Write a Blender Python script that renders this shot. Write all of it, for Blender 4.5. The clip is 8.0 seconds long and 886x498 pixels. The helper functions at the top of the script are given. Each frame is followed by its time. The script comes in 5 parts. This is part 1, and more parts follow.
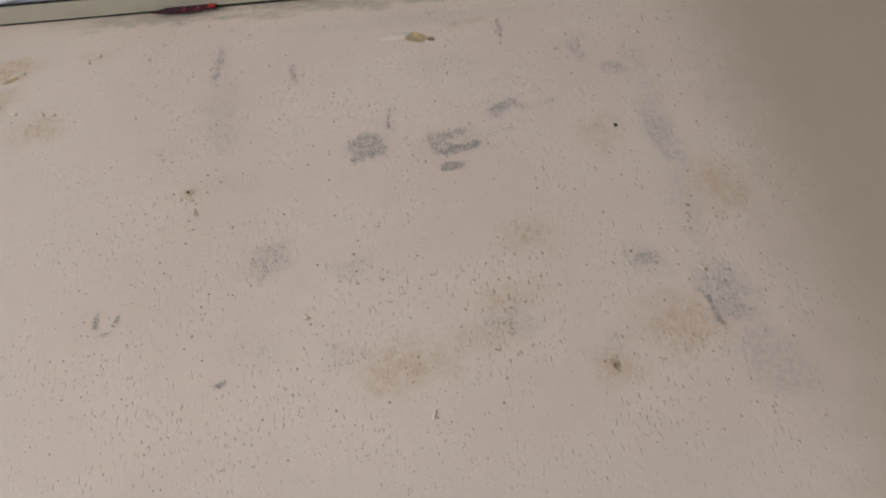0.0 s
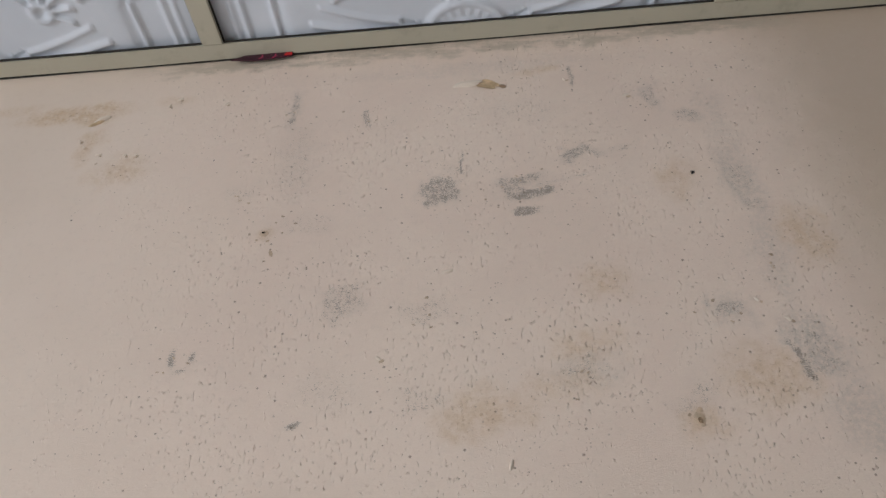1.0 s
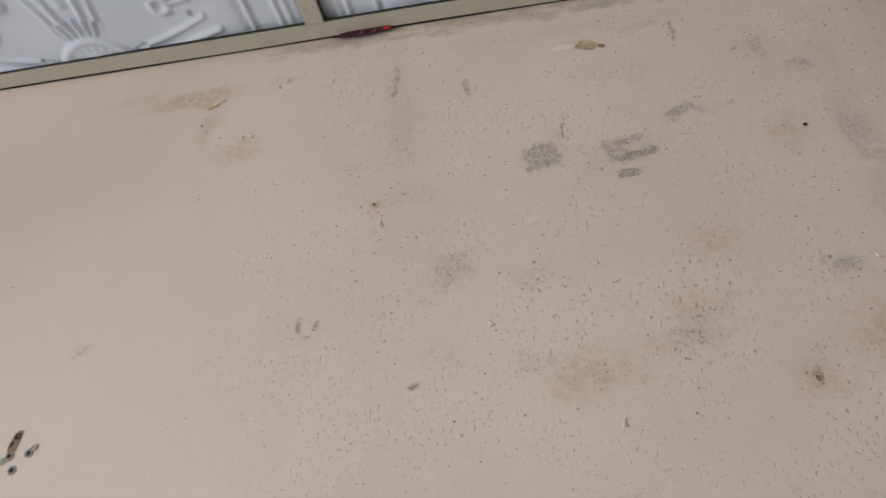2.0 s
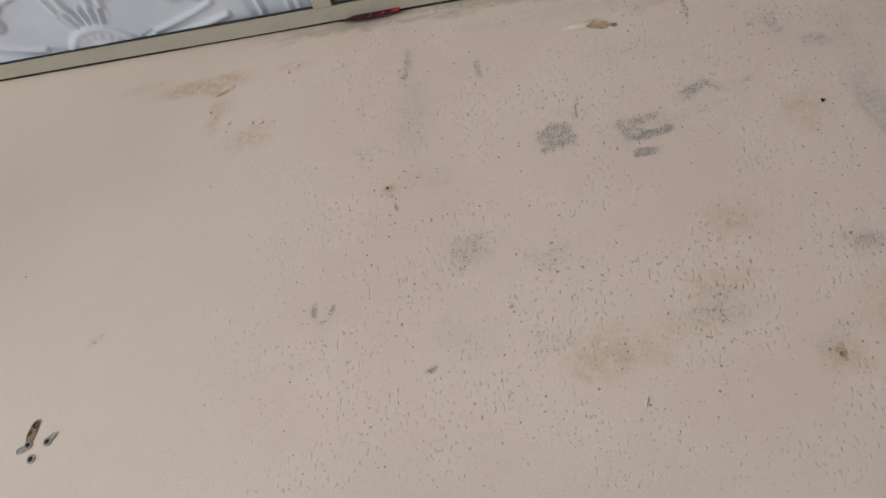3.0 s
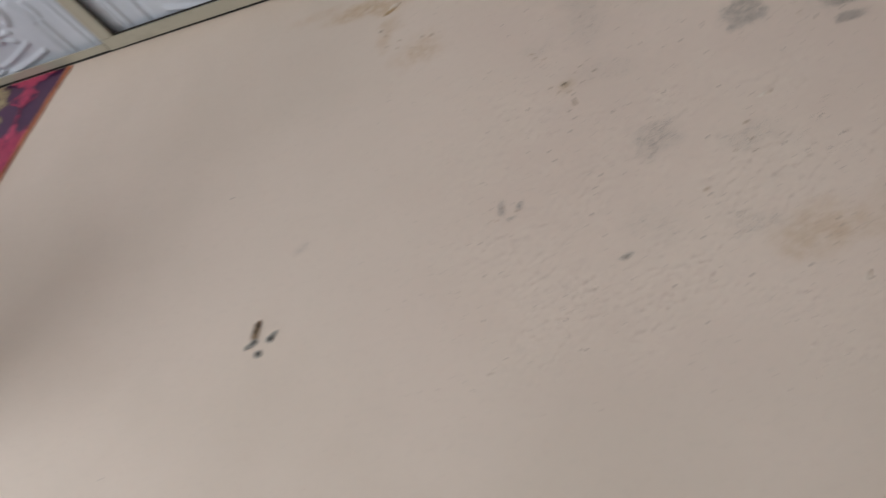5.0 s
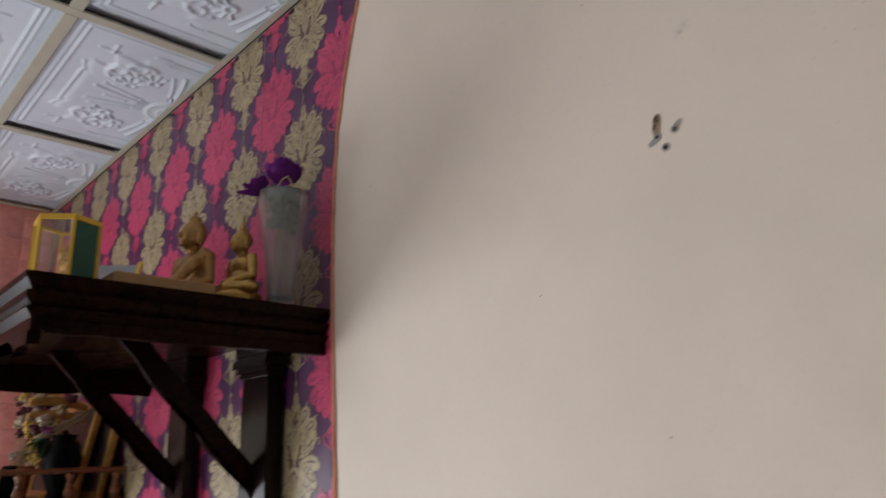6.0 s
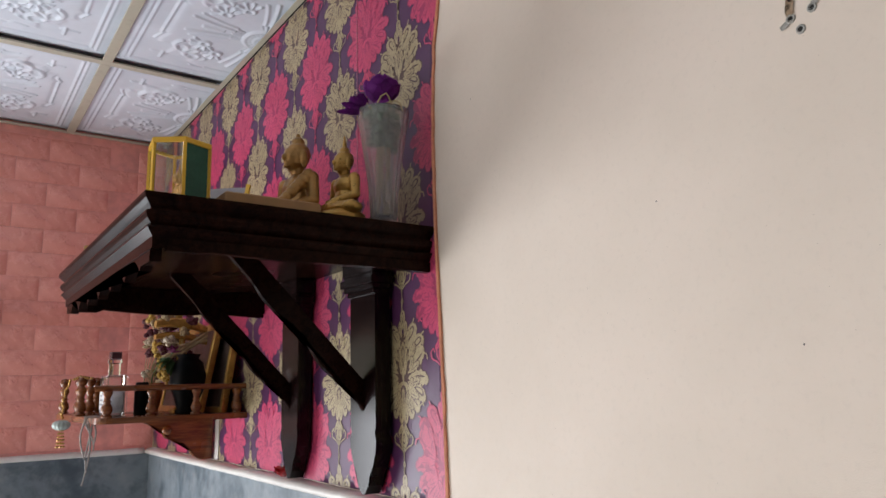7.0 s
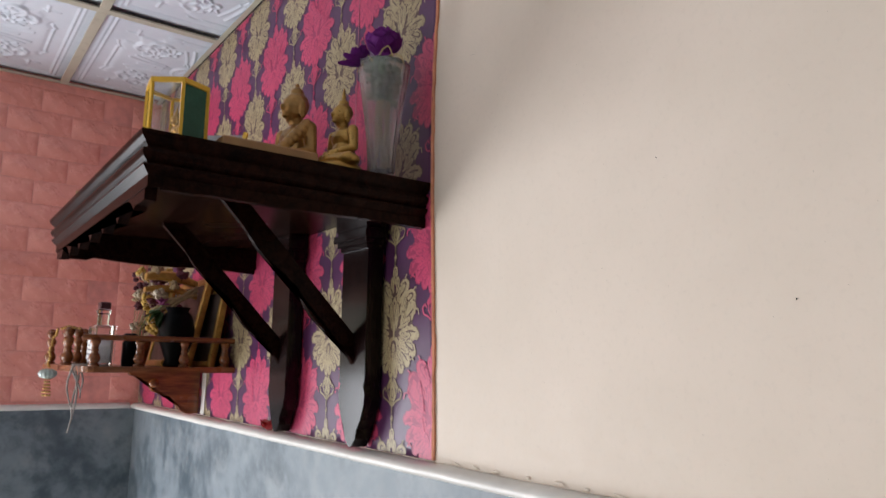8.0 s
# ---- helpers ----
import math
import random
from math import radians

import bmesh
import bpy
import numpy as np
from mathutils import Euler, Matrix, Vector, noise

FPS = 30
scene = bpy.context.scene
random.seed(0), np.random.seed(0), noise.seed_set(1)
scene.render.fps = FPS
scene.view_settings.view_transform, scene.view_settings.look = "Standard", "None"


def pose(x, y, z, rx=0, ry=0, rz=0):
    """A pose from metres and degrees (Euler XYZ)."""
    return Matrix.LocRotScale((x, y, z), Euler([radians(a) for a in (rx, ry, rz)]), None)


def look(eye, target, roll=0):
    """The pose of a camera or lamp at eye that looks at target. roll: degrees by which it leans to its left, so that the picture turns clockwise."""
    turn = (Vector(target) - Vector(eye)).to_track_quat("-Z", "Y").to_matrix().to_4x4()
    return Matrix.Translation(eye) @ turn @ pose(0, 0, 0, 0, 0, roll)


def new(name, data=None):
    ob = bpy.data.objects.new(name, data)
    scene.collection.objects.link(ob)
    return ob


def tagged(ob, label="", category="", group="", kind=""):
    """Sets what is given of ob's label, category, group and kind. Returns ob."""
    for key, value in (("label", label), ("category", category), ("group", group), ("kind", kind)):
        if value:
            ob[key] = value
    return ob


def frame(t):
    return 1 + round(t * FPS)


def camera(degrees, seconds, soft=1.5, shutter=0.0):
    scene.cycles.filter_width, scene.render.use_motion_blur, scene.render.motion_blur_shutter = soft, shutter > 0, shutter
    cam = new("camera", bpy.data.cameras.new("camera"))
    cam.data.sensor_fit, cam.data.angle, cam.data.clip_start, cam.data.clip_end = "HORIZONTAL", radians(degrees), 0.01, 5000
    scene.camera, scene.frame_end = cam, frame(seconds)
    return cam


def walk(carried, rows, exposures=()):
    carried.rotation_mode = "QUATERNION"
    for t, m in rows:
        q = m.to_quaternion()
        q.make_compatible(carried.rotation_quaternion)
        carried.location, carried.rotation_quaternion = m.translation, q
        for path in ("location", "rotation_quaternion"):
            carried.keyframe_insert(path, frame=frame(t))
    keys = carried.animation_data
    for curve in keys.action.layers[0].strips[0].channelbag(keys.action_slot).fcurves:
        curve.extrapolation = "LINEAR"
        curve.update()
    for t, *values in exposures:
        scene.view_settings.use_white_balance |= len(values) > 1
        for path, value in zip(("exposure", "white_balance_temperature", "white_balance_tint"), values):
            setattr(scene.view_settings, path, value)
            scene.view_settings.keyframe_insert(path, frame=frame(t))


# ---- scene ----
cam = camera(63.6, 8.0, shutter=0.4)
PATH = [
    (0, (0.31, -0.535, 1.83), (0.351, 1.135, 2.931), -6.2),
    (0.5, (0.292, -0.526, 1.836), (0.29, 1.07, 3.042), -3.2),
    (1, (0.281, -0.528, 1.831), (0.216, 1.053, 3.053), -2.8),
    (1.5, (0.275, -0.534, 1.829), (0.15, 1.068, 3.019), -1.5),
    (2, (0.269, -0.551, 1.826), (-0.058, 1.066, 2.957), 0.5),
    (2.2, (0.265, -0.554, 1.827), (-0.078, 1.059, 2.959), 0.7),
    (3.3, (0.249, -0.534, 1.817), (-0.095, 1.105, 2.91), -0.8),
    (3.5, (0.244, -0.526, 1.812), (-0.129, 1.113, 2.896), -0.5),
    (4, (0.24, -0.532, 1.821), (-0.142, 1.116, 2.888), -0.3),
    (4.2, (0.238, -0.529, 1.818), (-0.11, 1.118, 2.898), 0.5),
    (5.3, (0.164, -0.56, 1.776), (-0.84, 0.987, 2.551), 1.4),
    (5.4, (0.143, -0.566, 1.781), (-0.957, 0.955, 2.471), 0.1),
    (5.5, (0.127, -0.573, 1.761), (-1.034, 0.91, 2.434), 0.1),
    (6, (0.08, -0.592, 1.742), (-1.32, 0.723, 2.301), -1.9),
    (6.5, (0.061, -0.596, 1.731), (-1.477, 0.596, 2.19), -1.5),
    (7, (0.052, -0.587, 1.725), (-1.55, 0.548, 2.104), -1.5),
    (7.5, (0.048, -0.592, 1.717), (-1.57, 0.528, 2.072), -0.2),
    (8, (0.043, -0.589, 1.694), (-1.553, 0.574, 2.013), 0.8),
]
walk(cam, [(t, look(eye, target, roll)) for t, eye, target, roll in PATH],
     exposures=[(0.0, -0.27), (4.2, -0.27), (5.3, -0.55), (5.7, -0.58), (6.2, -0.46), (7.0, -0.13), (8.0, -0.11)])


# ---- light ----
world = bpy.data.worlds.new("sky")
scene.world = world
world.use_nodes = True
wn = world.node_tree
sky = wn.nodes.new("ShaderNodeTexSky")
sky.sky_type, sky.sun_disc = "NISHITA", False
sky.sun_elevation, sky.sun_rotation = radians(38), radians(200)
wn.links.new(sky.outputs[0], wn.nodes["Background"].inputs[0])
wn.nodes["Background"].inputs[1].default_value = 0.1


def area_lamp(name, place, target, width, height, watts, colour):
    data = bpy.data.lights.new(name, "AREA")
    data.shape, data.size, data.size_y, data.energy, data.color = "RECTANGLE", width, height, watts, colour
    ob = new(name, data)
    ob.matrix_world = look(place, target)
    return ob


# daylight through the west doorway, plus added fill in an unseen south window opening
area_lamp("doorway_daylight", (-2.44, -1.52, 1.00), (0.0, -1.20, 1.22), 1.25, 1.30, 64, (0.90, 0.93, 0.985))
area_lamp("south_fill", (-1.1, -3.26, 1.35), (-1.3, 0.0, 1.6), 1.5, 1.1, 20, (1.0, 0.965, 0.90))


# ---- mesh helpers ----
def part(name, bm, material, parent=None, label="", smooth=False):
    """Links a bmesh as one mesh object under a thing."""
    me = bpy.data.meshes.new(name)
    bmesh.ops.recalc_face_normals(bm, faces=bm.faces)
    bm.to_mesh(me)
    bm.free()
    if smooth:
        for p in me.polygons:
            p.use_smooth = True
    me.materials.append(material)
    ob = new(name, me)
    if parent is not None:
        ob.parent = parent
    if label:
        tagged(ob, label)
    return ob


def thing(name, label, category, group="", kind="", place=(0, 0, 0)):
    ob = new(name)
    ob.location = place
    ob.empty_display_size = 0.05
    return tagged(ob, label, category, group, kind)


def box(bm, x0, x1, y0, y1, z0, z1, bevel=0.0, segments=2):
    m = Matrix.LocRotScale(((x0 + x1) / 2, (y0 + y1) / 2, (z0 + z1) / 2), None, (abs(x1 - x0), abs(y1 - y0), abs(z1 - z0)))
    made = bmesh.ops.create_cube(bm, size=1.0, matrix=m)["verts"]
    if bevel:
        edges = list({e for v in made for e in v.link_edges})
        bmesh.ops.bevel(bm, geom=edges, offset=bevel, segments=segments, affect="EDGES", profile=0.5)
    return bm


def a_box(*args, **kw):
    return box(bmesh.new(), *args, **kw)


def lathe(bm, profile, centre=(0, 0, 0), turns=20, axis="z", cap=True):
    """Turns a profile of (radius, height) rows round an upright axis."""
    rings = []
    for r, h in profile:
        ring = []
        for n in range(turns):
            a = 2 * math.pi * n / turns
            p = (r * math.cos(a), r * math.sin(a), h)
            if axis == "y":
                p = (p[0], p[2], p[1])
            elif axis == "x":
                p = (p[2], p[0], p[1])
            ring.append(bm.verts.new((p[0] + centre[0], p[1] + centre[1], p[2] + centre[2])))
        rings.append(ring)
    for a, b in zip(rings, rings[1:]):
        for n in range(turns):
            bm.faces.new((a[n], a[(n + 1) % turns], b[(n + 1) % turns], b[n]))
    if cap:
        bm.faces.new(rings[0])
        bm.faces.new(rings[-1])
    return bm


def slab(bm, outline, axis, a, b):
    """A flat outline of (u, v) rows made thick from a to b along axis x, y or z."""
    def place(u, v, w):
        return {"x": (w, u, v), "y": (u, w, v), "z": (u, v, w)}[axis]
    low = [bm.verts.new(place(u, v, a)) for u, v in outline]
    high = [bm.verts.new(place(u, v, b)) for u, v in outline]
    n = len(outline)
    for k in range(n):
        bm.faces.new((low[k], low[(k + 1) % n], high[(k + 1) % n], high[k]))
    f1, f2 = bm.faces.new(low), bm.faces.new(high)
    bmesh.ops.triangulate(bm, faces=[f1, f2])
    return bm


def tube(bm, points, radius, sides=6, taper=1.0):
    """A round rod along a line of points."""
    pts = [Vector(p) for p in points]
    rings = []
    for k, p in enumerate(pts):
        way = (pts[min(k + 1, len(pts) - 1)] - pts[max(k - 1, 0)]).normalized()
        q = way.to_track_quat("Z", "Y")
        r = radius * (1 + (taper - 1) * k / max(1, len(pts) - 1))
        rings.append([bm.verts.new(p + q @ Vector((r * math.cos(2 * math.pi * s / sides), r * math.sin(2 * math.pi * s / sides), 0))) for s in range(sides)])
    for a, b in zip(rings, rings[1:]):
        for s in range(sides):
            bm.faces.new((a[s], a[(s + 1) % sides], b[(s + 1) % sides], b[s]))
    bm.faces.new(rings[0])
    bm.faces.new(rings[-1])
    return bm


def blob(bm, centre, size, turn=(0, 0, 0), detail=2):
    m = Matrix.LocRotScale(centre, Euler([radians(a) for a in turn]), size)
    bmesh.ops.create_icosphere(bm, subdivisions=detail, radius=1.0, matrix=m)
    return bm


# ---- materials ----
class Nodes:
    """A short way to write node materials."""

    def __init__(self, name, rough=0.6, metal=0.0, spec=0.5):
        self.mat = bpy.data.materials.new(name)
        self.mat.use_nodes = True
        self.tree = self.mat.node_tree
        self.bsdf = self.tree.nodes["Principled BSDF"]
        self.bsdf.inputs["Roughness"].default_value = rough
        self.bsdf.inputs["Metallic"].default_value = metal
        self.bsdf.inputs["Specular IOR Level"].default_value = spec
        self.where = self.add("ShaderNodeTexCoord").outputs["Object"]

    def add(self, kind, operation="", use_clamp=False, interpolation_type="", data_type="", vector_type=""):
        node = self.tree.nodes.new(kind)
        if operation:
            node.operation = operation
        if use_clamp:
            node.use_clamp = True
        if interpolation_type:
            node.interpolation_type = interpolation_type
        if data_type:
            node.data_type = data_type
        if vector_type:
            node.vector_type = vector_type
        return node

    def put(self, socket, value):
        if isinstance(value, bpy.types.NodeSocket):
            self.tree.links.new(value, socket)
        else:
            socket.default_value = value

    def maths(self, op, a, b=0.0, clamp=False):
        node = self.add("ShaderNodeMath", operation=op, use_clamp=clamp)
        self.put(node.inputs[0], a)
        self.put(node.inputs[1], b)
        return node.outputs[0]

    def noise(self, scale, detail=3.0, rough=0.55, where=None, warp=0.0):
        node = self.add("ShaderNodeTexNoise")
        self.put(node.inputs["Vector"], where or self.where)
        for key, value in (("Scale", scale), ("Detail", detail), ("Roughness", rough), ("Distortion", warp)):
            node.inputs[key].default_value = value
        return node.outputs["Fac"]

    def cells(self, scale, where=None):
        node = self.add("ShaderNodeTexVoronoi")
        self.put(node.inputs["Vector"], where or self.where)
        node.inputs["Scale"].default_value = scale
        return node.outputs["Distance"], node.outputs["Color"]

    def ramp(self, value, low, high, to_low=0.0, to_high=1.0):
        node = self.add("ShaderNodeMapRange", interpolation_type="SMOOTHSTEP")
        self.put(node.inputs[0], value)
        for n, v in enumerate((low, high, to_low, to_high)):
            node.inputs[n + 1].default_value = v
        return node.outputs[0]

    def mix(self, factor, a, b):
        node = self.add("ShaderNodeMix", data_type="RGBA")
        self.put(node.inputs["Factor"], factor)
        for n, v in ((6, a), (7, b)):
            self.put(node.inputs[n], v if isinstance(v, bpy.types.NodeSocket) else (*v, 1.0))
        return node.outputs[2]

    def stretch(self, x, y, z):
        node = self.add("ShaderNodeMapping")
        self.put(node.inputs[0], self.where)
        node.inputs["Scale"].default_value = (x, y, z)
        return node.outputs[0]

    def random(self):
        return self.add("ShaderNodeObjectInfo").outputs["Random"]

    def colour(self, value):
        self.put(self.bsdf.inputs["Base Color"], value if isinstance(value, bpy.types.NodeSocket) else (*value, 1.0))
        return self

    def rough(self, value):
        self.put(self.bsdf.inputs["Roughness"], value)
        return self

    def bump(self, *heights):
        """Each height is (socket, strength, metres)."""
        last = None
        for h, strength, far in heights:
            node = self.add("ShaderNodeBump")
            node.inputs["Strength"].default_value = strength
            node.inputs["Distance"].default_value = far
            self.put(node.inputs["Height"], h)
            if last:
                self.tree.links.new(last, node.inputs["Normal"])
            last = node.outputs[0]
        self.tree.links.new(last, self.bsdf.inputs["Normal"])
        return self


def plain(name, colour, rough=0.5, metal=0.0, vary=0.18, scale=40.0, relief=0.15, far=0.0006):
    n = Nodes(name, rough, metal)
    dark, light = tuple(c * (1 - vary) for c in colour), tuple(min(1, c * (1 + vary)) for c in colour)
    both = n.maths("ADD", n.maths("MULTIPLY", n.noise(scale * 0.2), 0.6), n.maths("MULTIPLY", n.noise(scale), 0.4))
    n.colour(n.mix(n.ramp(both, 0.3, 0.7), dark, light))
    n.rough(n.ramp(n.noise(scale * 1.7), 0.25, 0.75, max(0.03, rough - 0.08), min(1, rough + 0.08)))
    n.bump((n.noise(scale * 4), relief, far))
    return n.mat


# worn places of the painted wall: x, z, half width, half height, tilt, strength
SCUFFS = [
    (0.258, 2.311, 0.018, 0.017, 4, 0.82), (0.2835, 2.347, 0.0014, 0.021, -6, 0.9), (0.340, 2.319, 0.026, 0.006, 8, 0.75), (0.352, 2.301, 0.024, 0.006, 8, 0.95),
    (0.330, 2.303, 0.012, 0.010, 0, 0.8), (0.342, 2.278, 0.014, 0.006, 5, 0.95), (0.378, 2.314, 0.028, 0.003, 10, 0.55), (0.402, 2.350, 0.017, 0.010, 8, 0.75),
    (0.446, 2.353, 0.014, 0.005, 10, 0.55), (0.101, 2.452, 0.004, 0.030, 0, 0.75), (0.184, 2.428, 0.005, 0.015, 0, 0.8), (0.167, 2.190, 0.017, 0.022, -20, 0.6),
    (0.543, 2.098, 0.0035, 0.022, 10, 0.95), (0.500, 2.152, 0.013, 0.012, 0, 0.7), (0.492, 2.425, 0.008, 0.018, 0, 0.6), (0.522, 2.394, 0.014, 0.009, 0, 0.6),
    (0.412, 2.472, 0.0035, 0.019, 0, 0.8), (0.550, 2.290, 0.010, 0.040, 4, 0.5), (0.560, 2.105, 0.016, 0.022, 25, 0.55)]
SMUDGES = [
    (0.552, 2.390, 0.015, 0.050, 8, 0.45), (0.550, 2.300, 0.017, 0.055, 4, 0.75), (0.552, 2.205, 0.015, 0.060, 0, 0.55), (0.560, 2.112, 0.022, 0.036, 25, 1.0),
    (0.578, 2.046, 0.026, 0.038, 32, 0.75), (0.500, 2.152, 0.017, 0.019, 0, 0.8), (0.524, 2.394, 0.016, 0.011, 0, 0.5), (0.492, 2.428, 0.012, 0.022, 0, 0.5),
    (0.113, 2.370, 0.018, 0.070, 0, 0.22), (0.258, 2.311, 0.020, 0.019, 4, 0.5), (0.343, 2.306, 0.032, 0.020, 8, 0.4), (0.402, 2.350, 0.020, 0.011, 8, 0.6),
    (0.102, 2.445, 0.010, 0.040, 0, 0.4), (0.168, 2.190, 0.022, 0.026, -20, 0.25), (0.372, 2.106, 0.030, 0.018, 10, 0.4), (0.300, 2.500, 0.160, 0.012, 0, 0.35)]
SCUFFS_TOO = [
    (0.021, 2.14, 0.0045, 0.011, 8, 1.0), (0.04, 2.141, 0.0035, 0.009, -12, 0.95), (0.03, 2.128, 0.009, 0.003, 0, 0.8),
    (0.131, 2.073, 0.009, 0.0045, 18, 1.1), (0.124, 2.282, 0.04, 0.014, 0, 0.45), (0.055, 2.33, 0.02, 0.015, 0, 0.48),
    (0.245, 2.172, 0.035, 0.013, -15, 0.55), (0.16, 2.1, 0.03, 0.02, -10, 0.42), (0.235, 2.089, 0.025, 0.012, -10, 0.5),
    (0.37, 2.106, 0.03, 0.018, 10, 0.5), (0.452, 2.072, 0.026, 0.014, 25, 0.55), (0.35, 2.42, 0.05, 0.02, 0, 0.4),
    (0.11, 2.37, 0.025, 0.06, 0, 0.42), (-0.202, 2.136, 0.012, 0.008, 20, 0.6), (0.28, 2.342, 0.012, 0.016, 0, 0.55)]
STAINS = [
    (-0.155, 2.473, 0.065, 0.015, 4, 1.5), (-0.235, 2.487, 0.04, 0.009, 4, 0.6), (-0.082, 2.378, 0.03, 0.022, 10, 0.9),
    (-0.125, 2.42, 0.012, 0.03, -15, 0.95), (0.401, 2.19, 0.024, 0.019, 0, 0.8), (0.285, 2.072, 0.04, 0.022, 5, 1.0),
    (0.376, 2.13, 0.03, 0.02, 0, 0.75), (0.512, 2.088, 0.034, 0.028, -15, 1.0), (0.588, 2.225, 0.022, 0.035, 20, 1.0),
    (0.377, 2.486, 0.024, 0.007, 6, 0.9), (0.492, 2.305, 0.019, 0.024, 0, 0.7), (0.087, 2.273, 0.008, 0.008, 0, 1.0),
    (0.35, 2.09, 0.035, 0.015, 0, 0.6), (0.455, 2.05, 0.02, 0.014, 0, 0.9), (-0.04, 2.483, 0.022, 0.009, 0, 0.5)]


def wall_paint():
    n = Nodes("cream_wall_paint", 0.55, spec=0.35)

    def layer(name):
        node = n.add("ShaderNodeAttribute")
        node.attribute_name = name
        return node.outputs["Fac"]

    worn, stained, field, top, tan_east, rubbed = layer("worn"), layer("stained"), layer("field"), layer("top_dirt"), layer("tan_east"), layer("rubbed")
    grain = n.noise(620, 3, 0.7, where=n.stretch(1, 1, 1.35))
    coarse = n.noise(130, 5, 0.7)
    specks = n.maths("ADD", n.maths("MULTIPLY", grain, 0.6), n.maths("MULTIPLY", coarse, 0.4))
    bare = n.ramp(n.maths("ADD", n.maths("MULTIPLY", worn, 0.215), specks), 0.655, 0.70)
    pale = n.ramp(n.maths("SUBTRACT", n.maths("ADD", n.maths("MULTIPLY", worn, 0.12), n.noise(480, 2, 0.6)), n.maths("MULTIPLY", bare, 0.3)), 0.70, 0.76)
    pits_d, pits_c = n.cells(190)
    rare = n.add("ShaderNodeSeparateColor")
    n.put(rare.inputs[0], pits_c)
    limit = n.maths("MULTIPLY", n.ramp(rare.outputs[0], 0.84, 1.0, 0.03, 0.19), n.maths("ADD", n.maths("MULTIPLY", field, 0.85), 0.2))
    pits = n.ramp(n.maths("SUBTRACT", pits_d, limit), 0.0, 0.05, 1.0, 0.0)
    pits = n.maths("MULTIPLY", pits, n.ramp(rare.outputs[0], 0.84, 0.88))
    chips_d, chips_c = n.cells(330)
    few = n.add("ShaderNodeSeparateColor")
    n.put(few.inputs[0], chips_c)
    crowd = n.ramp(n.noise(11, 3, 0.6), 0.42, 0.66)
    some = n.ramp(n.maths("ADD", few.outputs[1], n.maths("MULTIPLY", n.maths("MULTIPLY", crowd, field), 0.13)), 1.0, 1.012)
    chips = n.maths("MULTIPLY", n.ramp(n.maths("SUBTRACT", n.maths("ADD", chips_d, n.maths("MULTIPLY", n.noise(900, 3, 0.7), 0.5)), n.maths("MULTIPLY", few.outputs[2], 0.16)), 0.30, 0.38, 1.0, 0.0), some)
    stains = n.maths("MULTIPLY", stained, n.ramp(n.noise(95, 6, 0.75), 0.34, 0.62, 0.15, 1.0))
    base = n.mix(n.ramp(n.noise(3.5, 4), 0.35, 0.65), (0.72, 0.624, 0.528), (0.778, 0.674, 0.578))
    inner = n.mix(n.ramp(n.noise(6, 5, 0.65), 0.35, 0.65), (0.76, 0.635, 0.545), (0.81, 0.69, 0.59))
    base = n.mix(n.maths("MULTIPLY", field, 0.9), base, inner)
    # the wall turns a darker tan east of about x 0.6
    base = n.mix(n.maths("MULTIPLY", tan_east, 0.8), base, (0.50, 0.41, 0.315))
    base = n.mix(n.maths("MULTIPLY", n.ramp(coarse, 0.5, 0.7), 0.22), base, (0.62, 0.54, 0.46))
    base = n.mix(n.maths("MULTIPLY", top, n.ramp(n.noise(38, 7, 0.72, where=n.stretch(0.5, 1, 1.6)), 0.38, 0.58, 0.1, 0.8)), base, (0.44, 0.40, 0.32))
    base = n.mix(n.maths("MULTIPLY", stains, 0.5), base, (0.57, 0.41, 0.235))
    fringe = n.maths("MULTIPLY", n.maths("ADD", stained, worn), n.ramp(n.noise(300, 4, 0.7), 0.53, 0.66))
    base = n.mix(n.maths("MULTIPLY", fringe, 0.5, clamp=True), base, (0.43, 0.30, 0.175))
    smear = n.maths("MULTIPLY", rubbed, n.ramp(n.noise(210, 6, 0.8), 0.38, 0.62, 0.15, 0.95), clamp=True)
    base = n.mix(n.maths("MULTIPLY", smear, 0.62), base, (0.405, 0.395, 0.36))
    base = n.mix(n.maths("MULTIPLY", worn, 0.2), base, (0.46, 0.44, 0.40))
    base = n.mix(n.maths("MULTIPLY", pale, 0.35), base, (0.86, 0.79, 0.70))
    base = n.mix(n.maths("MULTIPLY", bare, 0.68), base, (0.205, 0.19, 0.165))
    base = n.mix(n.maths("MULTIPLY", pits, 0.7), base, (0.22, 0.17, 0.125))
    base = n.mix(n.maths("MULTIPLY", chips, 0.5), base, (0.28, 0.225, 0.175))
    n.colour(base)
    n.rough(n.ramp(n.noise(90), 0.3, 0.7, 0.45, 0.62))
    peel = n.ramp(n.noise(420, 3, 0.6, where=n.stretch(1, 1, 0.40)), 0.60, 0.70)
    peel = n.maths("MULTIPLY", peel, n.maths("ADD", n.maths("MULTIPLY", n.ramp(n.noise(12, 3), 0.40, 0.60), field), 0.06))
    n.bump((n.noise(2.5, 2), 0.35, 0.01), (peel, 0.85, 0.0015), (n.maths("ADD", n.maths("ADD", bare, pits), chips), -0.7, 0.0012), (grain, 0.36, 0.0008))
    return n.mat


